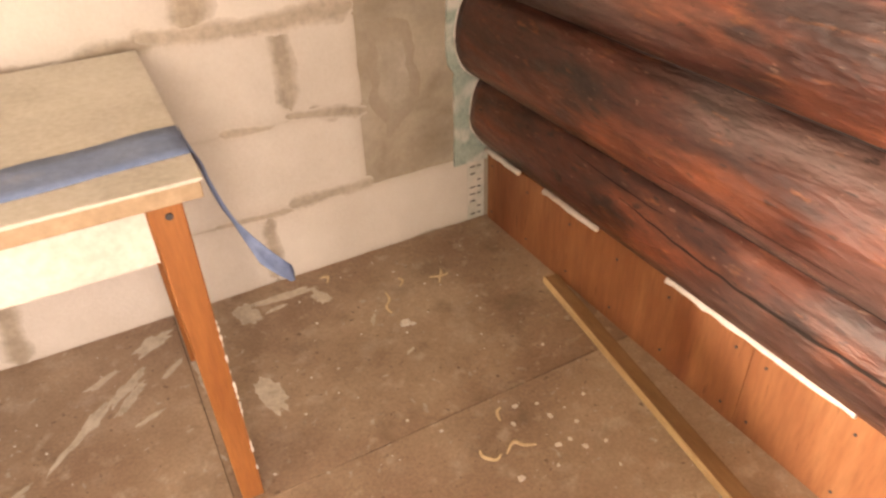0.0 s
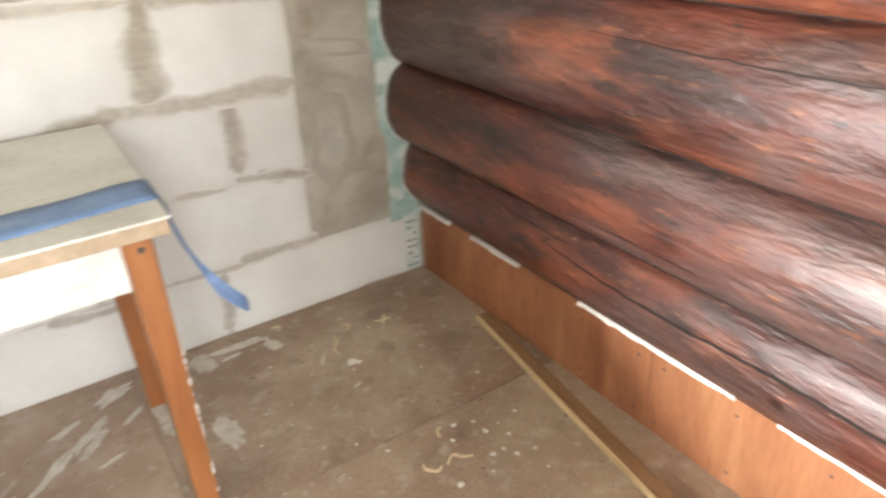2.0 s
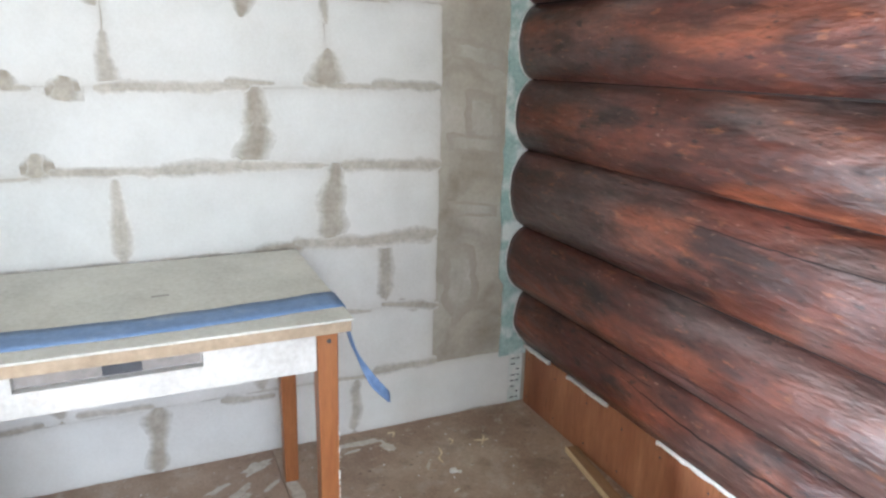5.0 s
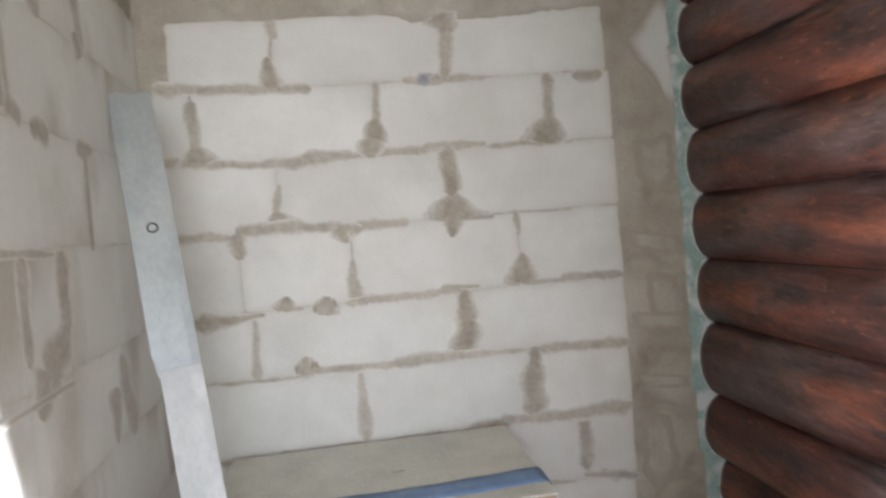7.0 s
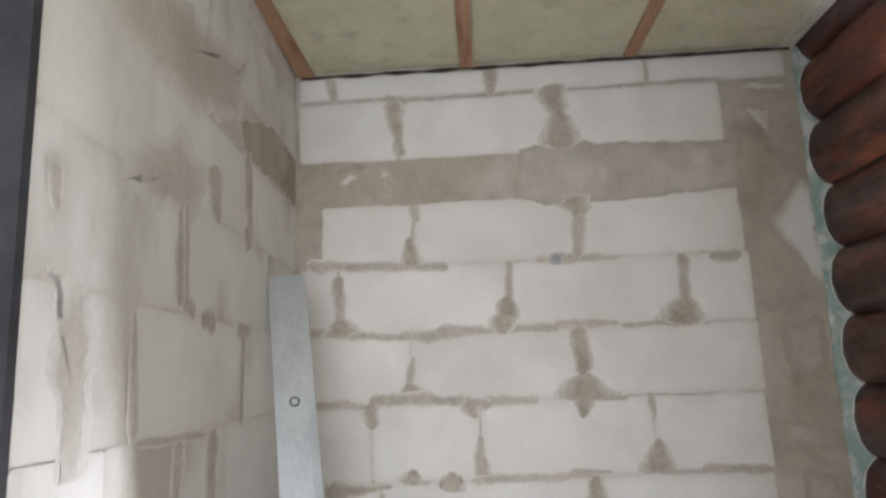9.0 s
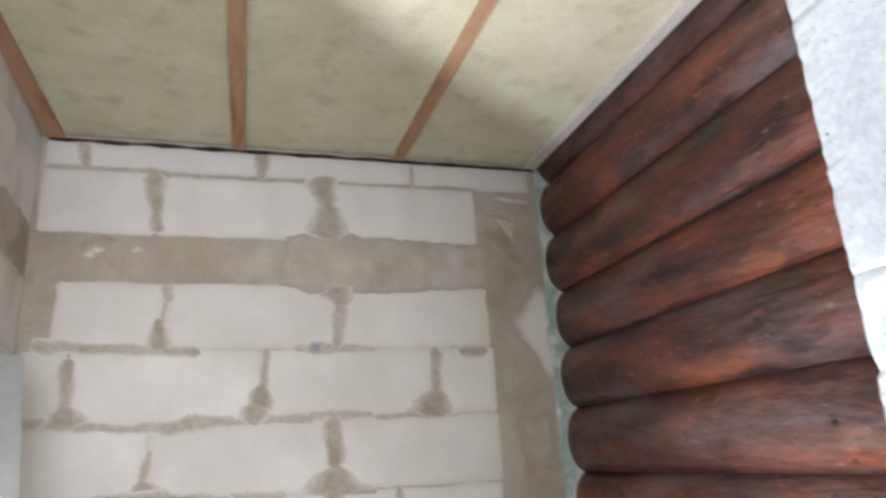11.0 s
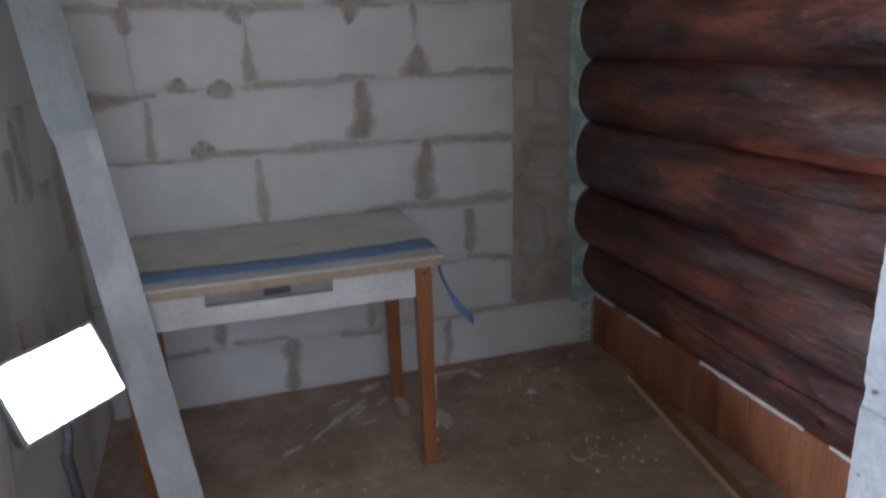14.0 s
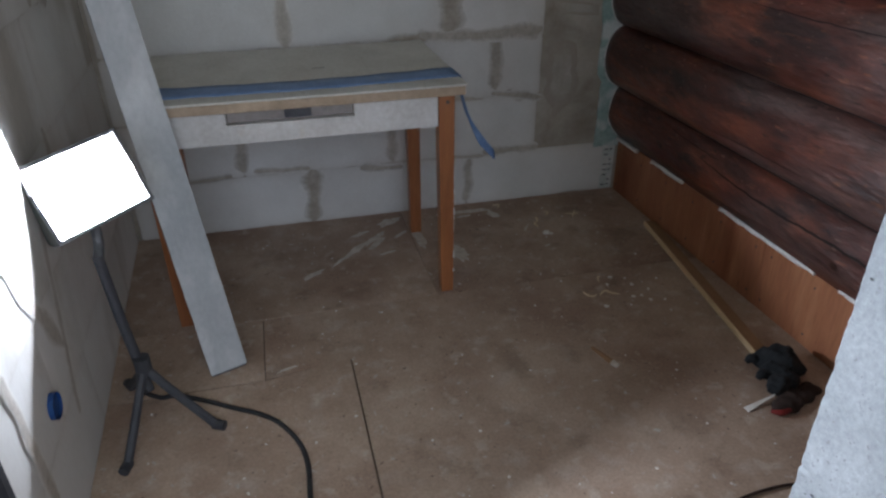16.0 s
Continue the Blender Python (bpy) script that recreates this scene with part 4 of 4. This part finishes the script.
for x0, x1, y in ((-1.18, -0.745, -0.985),):
    pts = [(x0 + (x1 - x0) * k / 14, y + 0.006 * noise.noise((k * 0.6, y, 1)) - 0.03 * k / 14, CEIL + 0.0125) for k in range(15)]
    ob = mesh_object("trim_seam", tube(pts, lambda t, q=y: 0.0008 + 0.0022 * max(0, noise.noise((t * 7, q, 4))) + 0.016 * max(0, 0.15 - t), 5), M_brown, True)
    tagged(ob, "dark seam between two mineral wool batts", "seam", kind="structure")

SHEETS = [[(LEFT, -0.655), (-0.944, -0.655), (-0.944, 0), (LEFT, 0)],
          [(-0.942, -0.655), (0.03, -0.648), (0.03, 0), (-0.942, 0)],
          [(LEFT, -0.955), (-1.5055, -0.952), (-1.5055, -0.6585), (LEFT, -0.6585)],
          [(-1.5025, -0.952), (-1.262, -0.915), (-1.252, -2.2), (0.03, -2.2), (0.03, -0.6518), (-1.5025, -0.6588)],
          [(LEFT, -2.2), (-1.257, -2.2), (-1.267, -0.915), (-1.502, -0.957), (LEFT, -0.96)],
          [(-4.1, -4.5), (0.4, -4.5), (0.4, -2.205), (-4.1, -2.205)]]
for sh in SHEETS:
    bm = bmesh.new()
    n = len(sh)
    lo, mi, hi = ([bm.verts.new((x, y, z)) for x, y in sh] for z in (-0.0055, -0.001, 0.0))
    for a, b in ((lo, mi), (mi, hi)):
        for k in range(n):
            bm.faces.new((a[k], a[(k + 1) % n], b[(k + 1) % n], b[k]))
    bm.faces.new(hi)
    part("floor_sheet", bm, M_floor, floor)

# joints of the back wall, course by course, from the floor up
JOINTS = [[-1.94, -1.285, -0.66, -0.018], [-1.94, -1.53, -0.96, -0.375], [-1.94, -1.76, -1.15, -0.55, -0.365], [-1.94, -1.325, -0.725, -0.362],
          [-1.94, -1.665, -0.955, -0.36], [-1.94, -1.69, -1.32, -0.735, -0.358], [-1.94, -1.55, -0.96, -0.357], [-1.94, -1.80, -1.205, -0.592, -0.36],
          [-1.862, -1.522, -0.94, -0.37], None, [-1.94, -1.575, -0.98, -0.395], [-1.94, -1.815, -1.22, -0.65, -0.15]]


def on_back(u, v, d):
    return (u, -d, v)


def on_left(u, v, d):
    return (left_x(u) + d, u, v)


seed = 1
for c, row in enumerate(JOINTS):
    if not row:
        continue
    for a, b in zip(row, row[1:]):
        seed += 1
        r = random.Random(seed)
        side = (0.0012 * r.random(), 0.0012 * r.random(), 0.001 * r.random(), 0.001 * r.random())
        out = ragged(a, b, COURSES[c], min(COURSES[c + 1], CEIL - 0.012), seed, 0.004, 0.018, 0.010 if b - a > 0.3 else 0.006, side)
        part("block", slab(out, 0.00105 + 0.0003 * (c % 2) + 0.0001 * (seed % 2), on_back, ((0.0, 0.34), (0.008, 0.16), (0.022, 0.05), (0.04, 0.0))), M_block, wall_back)
SIDE = [[LEFT_END, -1.0, -0.38, 0], [LEFT_END, -1.25, -0.62, 0], [LEFT_END, -0.92, -0.3, 0], [LEFT_END, -1.34, -0.72, -0.1, 0], [LEFT_END, -1.05, -0.44, 0],
        [LEFT_END, -1.32, -0.83, -0.25, 0], [LEFT_END, -1.235, -0.62, 0], [LEFT_END, -1.02, -0.38, 0], [LEFT_END, -1.2, -0.57, 0], None,
        [LEFT_END, -0.92, -0.3, 0], [LEFT_END, -1.25, -0.6, 0]]
for c, row in enumerate(SIDE):
    if not row:
        continue
    for a, b in zip(row, row[1:]):
        seed += 1
        r = random.Random(seed)
        side = tuple(0.0006 * r.random() for _ in range(4))
        out = ragged(a, b, COURSES[c], min(COURSES[c + 1], CEIL - 0.012), seed, 0.003, 0.03, 0.006, side)
        part("block", slab(out, 0.00045 + 0.0002 * (c % 2) + 0.00008 * (seed % 2), on_left, ((0.0, 0.16), (0.014, 0.06), (0.04, 0.0))), M_block_side, wall_left)

# mortar trowelled over the joints
smears_laid = 0


def stroke(wall, place, u0, v0, u1, v1, w0, w1, material):
    """A dab of mortar from one end to the other, with its width at both ends, an uneven outline and a feathered rim."""
    global smears_laid
    smears_laid += 1
    sd = smears_laid * 1.37
    du, dv = u1 - u0, v1 - v0
    length = math.hypot(du, dv)
    au, av = du / length, dv / length
    u0, v0, du, dv, length = u0 - au * 0.005, v0 - av * 0.005, du + au * 0.01, dv + av * 0.01, length + 0.01
    n = max(7, int(length / 0.010))
    cap0, cap1 = (min(0.3 * length, 0.4 * w) if w <= 1.3 * z else 0.12 * length for w, z in ((w0, w1), (w1, w0)))
    low, high, sink = [], [], []
    for k in range(n + 1):
        t = k / n
        s = t * length
        env = max(0.45, math.sqrt(max(0.0, min(1.0, s / cap0, (length - s) / cap1))))
        half = (w0 + (w1 - w0) * t) / 2 * env
        x, y = u0 + du * t, v0 + dv * t
        bow = 0.16 * half * noise.noise((s * 16, sd, 3))
        a = half * max(0.3, 0.98 + 0.55 * noise.noise((s * 13, sd, 1)) + 0.12 * noise.noise((s * 75, sd, 2))) + bow
        b = half * max(0.3, 0.98 + 0.55 * noise.noise((s * 13, sd, 5)) + 0.12 * noise.noise((s * 75, sd, 6))) - bow
        high.append((x, y, a))
        low.append((x, y, -b))
        sink.append(min(1.0, half / 0.006))
    line, sink = low + high[::-1], sink + sink[::-1]
    lift = 0.0019 + 0.00006 * (smears_laid % 36)
    if wall == wall_left:
        lift = 0.0013 + 0.00006 * (smears_laid % 30)
    bm = bmesh.new()
    lay = bm.verts.layers.float.new("haze")
    rings = []
    for f, value, d in ((1.42, 1.0, 0.3), (1.14, 0.72, 0.6), (0.86, 0.3, 0.9), (0.5, 0.0, 1.0)):
        ring = [bm.verts.new(place(x - av * w * f, y + au * w * f, lift * (0.72 + 0.28 * d * e))) for (x, y, w), e in zip(line, sink)]
        for v in ring:
            v[lay] = value
        rings.append(ring)
    m = len(line)
    for p, q in zip(rings, rings[1:]):
        for k in range(m):
            bm.faces.new((p[k], p[(k + 1) % m], q[(k + 1) % m], q[k]))
    inner = rings[-1]
    for k in range(m // 2 - 1):
        bm.faces.new((inner[k], inner[k + 1], inner[m - 2 - k], inner[m - 1 - k]))
    part("mortar_smear", bm, material, wall)


# back wall: smears along the bed joints (height of each: its list), then up the cross joints, with both ends and widths
BED_LOW = [(-0.56, 0.462, -0.36, 0.436, 0.018, 0.029), (-0.50, 0.464, -0.43, 0.438, 0.030, 0.026), (-0.72, 0.453, -0.60, 0.444, 0.017, 0.014), (-0.59, 0.222, -0.36, 0.225, 0.027, 0.033),
           (-1.09, 0.205, -0.93, 0.196, 0.028, 0.020), (-0.78, 0.217, -0.59, 0.208, 0.015, 0.020), (-1.49, 0.236, -1.29, 0.227, 0.018, 0.023), (-1.74, 0.213, -1.58, 0.224, 0.019, 0.018)]
BED_TABLE = [(-1.81, 0.668, -1.60, 0.669, 0.019, 0.016), (-1.62, 0.671, -1.32, 0.670, 0.019, 0.035), (-1.34, 0.661, -1.02, 0.672, 0.028, 0.036), (-1.04, 0.658, -0.81, 0.697, 0.025, 0.053),
             (-0.84, 0.700, -0.59, 0.680, 0.037, 0.032), (-0.65, 0.685, -0.37, 0.696, 0.029, 0.050)]
BED_LOWER = [(-1.54, 0.954, -1.47, 0.961, 0.046, 0.054), (-1.51, 0.992, -1.51, 0.939, 0.044, 0.087), (-1.48, 0.945, -1.20, 0.936, 0.020, 0.028), (-1.21, 0.938, -0.98, 0.945, 0.032, 0.044),
             (-1.00, 0.943, -0.75, 0.937, 0.028, 0.015), (-0.69, 0.936, -0.36, 0.924, 0.032, 0.033), (-1.79, 0.933, -1.53, 0.930, 0.015, 0.011)]
BED_MIDDLE = [(-1.85, 1.141, -1.63, 1.152, 0.053, 0.012), (-1.59, 1.171, -1.50, 1.161, 0.022, 0.015), (-1.55, 1.201, -1.56, 1.163, 0.026, 0.074), (-1.46, 1.153, -1.39, 1.166, 0.042, 0.051),
              (-1.42, 1.188, -1.43, 1.135, 0.049, 0.064), (-1.35, 1.165, -1.18, 1.166, 0.035, 0.023), (-1.19, 1.164, -0.96, 1.172, 0.027, 0.028), (-1.02, 1.182, -0.89, 1.179, 0.023, 0.012),
              (-0.80, 1.180, -0.58, 1.169, 0.023, 0.016), (-0.59, 1.178, -0.37, 1.172, 0.024, 0.032), (-0.73, 1.276, -0.73, 1.182, 0.016, 0.131)]
BED_UPPER = [(-1.88, 1.430, -1.72, 1.420, 0.030, 0.026), (-1.69, 1.424, -1.69, 1.348, 0.062, 0.040), (-1.69, 1.438, -1.47, 1.436, 0.034, 0.038), (-1.49, 1.434, -1.28, 1.413, 0.026, 0.034),
             (-1.35, 1.421, -1.33, 1.373, 0.069, 0.015), (-1.30, 1.424, -1.12, 1.421, 0.030, 0.027), (-1.04, 1.430, -0.82, 1.416, 0.027, 0.012), (-0.95, 1.502, -0.95, 1.418, 0.056, 0.190),
             (-0.96, 1.427, -0.97, 1.361, 0.067, 0.020), (-0.75, 1.426, -0.54, 1.418, 0.010, 0.008)]
BED_HIGH = [(-1.91, 1.680, -1.58, 1.650, 0.026, 0.026), (-1.59, 1.652, -1.41, 1.657, 0.026, 0.038), (-1.45, 1.665, -1.29, 1.664, 0.045, 0.030), (-1.30, 1.659, -1.01, 1.666, 0.019, 0.031),
            (-1.04, 1.674, -0.83, 1.671, 0.031, 0.027), (-0.81, 1.661, -0.61, 1.666, 0.019, 0.028), (-0.62, 1.662, -0.52, 1.659, 0.027, 0.010)]
BED_BELT = [(-1.91, 1.920, -1.75, 1.910, 0.040, 0.033), (-1.77, 1.911, -1.42, 1.897, 0.026, 0.027), (-1.54, 2.003, -1.54, 1.908, 0.022, 0.081), (-1.52, 1.901, -1.41, 1.894, 0.023, 0.026),
            (-1.09, 1.903, -0.96, 1.898, 0.027, 0.031), (-1.00, 1.904, -0.81, 1.899, 0.031, 0.016), (-0.49, 1.889, -0.39, 1.888, 0.039, 0.036), (-1.94, 2.536, -1.60, 2.540, 0.017, 0.018),
            (-1.54, 2.530, -1.02, 2.535, 0.017, 0.017), (-0.96, 2.533, -0.38, 2.540, 0.013, 0.015), (-1.62, 2.541, -1.54, 2.525, 0.021, 0.035)]
CROSS_LOW = [(-0.55, 0.674, -0.55, 0.486, 0.036, 0.044), (-1.275, 0.215, -1.29, 0.005, 0.062, 0.050), (-0.65, 0.195, -0.665, 0.02, 0.030, 0.032), (-1.53, 0.44, -1.53, 0.24, 0.03, 0.036),
             (-0.96, 0.44, -0.965, 0.23, 0.03, 0.04), (-1.15, 0.66, -1.15, 0.46, 0.03, 0.04), (-1.325, 0.914, -1.325, 0.689, 0.034, 0.046),
             (-0.71, 0.938, -0.735, 0.702, 0.054, 0.075), (-0.95, 1.171, -0.94, 1.057, 0.043, 0.068), (-0.94, 1.065, -0.965, 0.936, 0.069, 0.080), (-1.66, 1.132, -1.67, 0.938, 0.019, 0.033)]
CROSS_HIGH = [(-0.74, 1.421, -0.73, 1.352, 0.028, 0.012), (-1.32, 1.306, -1.32, 1.170, 0.015, 0.050), (-1.54, 1.578, -1.56, 1.469, 0.015, 0.036), (-1.56, 1.488, -1.55, 1.446, 0.036, 0.111),
              (-0.96, 1.666, -0.96, 1.504, 0.052, 0.048), (-1.80, 1.872, -1.80, 1.709, 0.032, 0.032), (-1.80, 1.724, -1.79, 1.668, 0.040, 0.108), (-1.19, 1.901, -1.20, 1.759, 0.026, 0.023),
              (-1.20, 1.779, -1.22, 1.707, 0.031, 0.072), (-1.22, 1.714, -1.225, 1.654, 0.069, 0.050), (-0.59, 1.899, -0.59, 1.734, 0.033, 0.033), (-0.59, 1.748, -0.60, 1.662, 0.037, 0.153)]
CROSS_TOP = [(-1.52, 2.122, -1.51, 2.070, 0.050, 0.022), (-1.52, 2.076, -1.53, 2.010, 0.013, 0.013), (-0.95, 2.118, -0.93, 2.050, 0.100, 0.046), (-0.93, 2.061, -0.95, 1.908, 0.050, 0.035),
             (-1.82, 2.640, -1.81, 2.545, 0.047, 0.032), (-1.22, 2.640, -1.22, 2.535, 0.053, 0.032), (-0.65, 2.632, -0.65, 2.540, 0.018, 0.019),
             (-1.59, 2.530, -1.57, 2.381, 0.064, 0.033), (-1.57, 2.385, -1.56, 2.318, 0.025, 0.040), (-0.99, 2.554, -0.98, 2.439, 0.107, 0.055),
             (-0.98, 2.450, -0.97, 2.318, 0.060, 0.115)]
for rows in (CROSS_LOW, CROSS_HIGH, CROSS_TOP, BED_LOW, BED_TABLE, BED_LOWER, BED_MIDDLE, BED_UPPER, BED_HIGH, BED_BELT):
    for row in rows:
        stroke(wall_back, on_back, *row, M_flare if max(row[4:]) > 0.05 else M_smear)
# left wall: streaks and dabs
STREAKS = [(-1.24, 1.640, -1.23, 1.426, 0.021, 0.038), (-1.02, 1.896, -1.02, 1.672, 0.031, 0.042), (-1.02, 1.684, -0.97, 1.665, 0.036, 0.050), (-0.92, 1.659, -0.84, 1.653, 0.046, 0.050),
           (-0.84, 1.411, -0.84, 1.243, 0.075, 0.060), (-0.84, 1.256, -0.96, 1.170, 0.060, 0.100), (-0.97, 1.183, -1.01, 1.113, 0.100, 0.040), (-1.03, 1.407, -1.04, 1.215, 0.040, 0.033),
           (-0.67, 1.646, -0.57, 1.658, 0.038, 0.034), (-0.62, 1.646, -0.63, 1.417, 0.045, 0.019), (-0.60, 2.150, -0.57, 1.891, 0.065, 0.050), (-0.87, 2.021, -0.83, 1.901, 0.100, 0.050)]
DABS = [(-1.21, 1.422, -0.88, 1.410, 0.012, 0.018), (-0.50, 1.134, -0.43, 0.925, 0.090, 0.080), (-1.50, 1.825, -1.49, 1.769, 0.041, 0.028),
        (-0.56, 1.064, -0.59, 0.944, 0.080, 0.045), (-1.17, 1.140, -0.84, 1.142, 0.010, 0.012), (-1.06, 1.866, -1.05, 1.681, 0.030, 0.036), (-0.61, 1.927, -0.58, 1.883, 0.052, 0.070),
        (-1.30, 0.62, -1.12, 0.32, 0.030, 0.045), (-1.02, 0.56, -1.16, 0.16, 0.028, 0.024), (-0.80, 0.70, -0.80, 0.46, 0.040, 0.030), (-1.45, 0.48, -1.42, 0.14, 0.026, 0.030)]
for rows in (STREAKS, DABS):
    for row in rows:
        stroke(wall_left, on_left, *row, M_side_smear)


def patch(outline, material, lift, sd, rough=0.006, rings=((0.0, 0.9), (0.012, 0.45), (0.03, 0.0)), wall=None, place=on_back):
    """An irregular trowelled patch on a wall, from its rough corners."""
    line = []
    for (u0, v0), (u1, v1) in zip(outline, outline[1:] + outline[:1]):
        n = max(2, int(math.hypot(u1 - u0, v1 - v0) / 0.018))
        for k in range(n):
            u, v = u0 + (u1 - u0) * k / n, v0 + (v1 - v0) * k / n
            line.append((u + rough * noise.noise((u * 22, v * 22, sd)) + 0.4 * rough * noise.noise((u * 70, v * 70, sd)),
                         v + rough * noise.noise((u * 22, v * 22, sd + 9)) + 0.4 * rough * noise.noise((u * 70, v * 70, sd + 9))))
    part("mortar_smear", slab(line, lift, place, rings), material, wall or wall_back)


WIDE = ((0.0, 1.0), (0.03, 0.75), (0.06, 0.35), (0.09, 0.1))
SOFT = ((0.0, 1.0), (0.02, 0.7), (0.05, 0.15))
# pale wedge of bare block beside the membrane, greyer mortar on half of the belt, scraped streaks
patch([(-0.285, 2.01), (-0.275, 1.97), (-0.20, 1.875), (-0.13, 1.75), (-0.112, 1.76), (-0.112, 2.14), (-0.15, 2.16)], M_block_side, 0.0010, 3, 0.016, SOFT)
patch([(-0.335, 2.435), (-0.24, 2.31), (-0.215, 2.42)], M_skim, 0.0010, 5, 0.02, SOFT)
patch([(-0.34, 2.50), (-0.16, 2.48), (-0.15, 2.505), (-0.30, 2.525)], M_skim, 0.0010, 6)
patch([(-1.15, 2.128), (-0.95, 2.09), (-0.36, 2.135), (-0.345, 2.30), (-0.86, 2.325), (-1.0, 2.35), (-1.13, 2.31)], M_belt, 0.0013, 7, 0.012)
patch([(-0.34, 1.33), (-0.13, 1.29), (-0.12, 1.215), (-0.24, 1.235), (-0.33, 1.27)], M_belt, 0.0011, 8, 0.014, WIDE)
patch([(-0.30, 1.64), (-0.14, 1.66), (-0.13, 1.50), (-0.20, 1.44), (-0.27, 1.50)], M_belt, 0.0012, 9, 0.02, WIDE)
patch([(-0.27, 1.17), (-0.15, 1.15), (-0.14, 0.99), (-0.24, 0.97), (-0.28, 1.06)], M_belt, 0.0010, 10, 0.02, WIDE)
patch([(-0.34, 1.03), (-0.13, 1.00), (-0.13, 0.945), (-0.33, 0.975)], M_belt, 0.0014, 12, 0.012, SOFT)
patch([(-0.33, 0.80), (-0.14, 0.78), (-0.14, 0.735), (-0.30, 0.745)], M_belt, 0.0011, 13, 0.012, SOFT)
patch([(-0.33, 0.66), (-0.22, 0.64), (-0.20, 0.42), (-0.30, 0.34), (-0.345, 0.46)], M_belt, 0.0010, 16, 0.02, WIDE)
patch([(-1.80, 2.22), (-1.755, 2.26), (-1.72, 2.245), (-1.77, 2.205)], M_skim, 0.0011, 14, 0.012)
patch([(-1.655, 2.24), (-1.63, 2.27), (-1.60, 2.245), (-1.63, 2.23)], M_skim, 0.0011, 15, 0.01)
patch([(-1.055, 1.885), (-1.0, 1.883), (-0.995, 1.925), (-1.04, 1.932)], M_spot, 0.0046, 17, 0.010, SOFT)
# the left wall: dark belt near the corner and washes of thin mortar
patch([(-0.02, 2.14), (-0.02, 2.32), (-0.35, 2.32), (-0.66, 2.22), (-0.62, 2.13), (-0.3, 2.15)], M_mortar, 0.0012, 21, 0.016, SOFT, wall_left, on_left)
patch([(-1.50, 1.70), (-1.40, 1.69), (-1.36, 1.55), (-1.38, 1.36), (-1.44, 1.32), (-1.47, 1.5)], M_belt_pale, 0.0009, 22, 0.03, WIDE, wall_left, on_left)
patch([(-1.46, 2.12), (-1.0, 2.10), (-0.66, 2.22), (-0.62, 2.40), (-1.0, 2.34), (-1.40, 2.30)], M_belt_pale, 0.0009, 23, 0.04, WIDE, wall_left, on_left)
patch([(-1.32, 1.85), (-0.98, 1.85), (-0.90, 2.00), (-1.05, 2.06), (-1.30, 1.93)], M_belt_pale, 0.0010, 24, 0.03, WIDE, wall_left, on_left)

for k in range(12):
    z0, z1 = max(0.0, 0.146 + 0.2495 * (k - 1)), min(CEIL, 0.1448 + 0.2495 * k)
    if z1 <= z0:
        continue
    part("block", jamb_mesh(z0, z1, k * 1.7), M_concrete, wall_front)


def pore_mesh(seed):
    """An open air bubble in the concrete: a small uneven dark pit."""
    rnd = random.Random(seed)
    bm = bmesh.new()
    ring = [bm.verts.new((-0.0004, math.cos(q) * (0.8 + 0.5 * rnd.random()), math.sin(q) * (0.5 + 0.5 * rnd.random()))) for q in (2 * math.pi * k / 9 for k in range(9))]
    mid = bm.verts.new((-0.0002, 0, 0))
    for k in range(9):
        bm.faces.new((mid, ring[k], ring[(k + 1) % 9]))
    return bm


pores = []
rnd = random.Random(21)
for k in range(70):
    r = 0.0011 + 0.0030 * rnd.random() ** 3
    if k < 4:
        ob = part("pore", pore_mesh(k), M_pore, wall_front)
        pores.append(ob.data)
    else:
        ob = new("pore", pores[k % 4])
        ob.parent = wall_front
    ob.matrix_basis = Matrix.Translation((JAMB - 0.0003, FRONT - 0.012 - 0.26 * rnd.random() ** 1.3, 0.35 + 2.2 * rnd.random())) @ Matrix.Diagonal((1, r, r, 1))
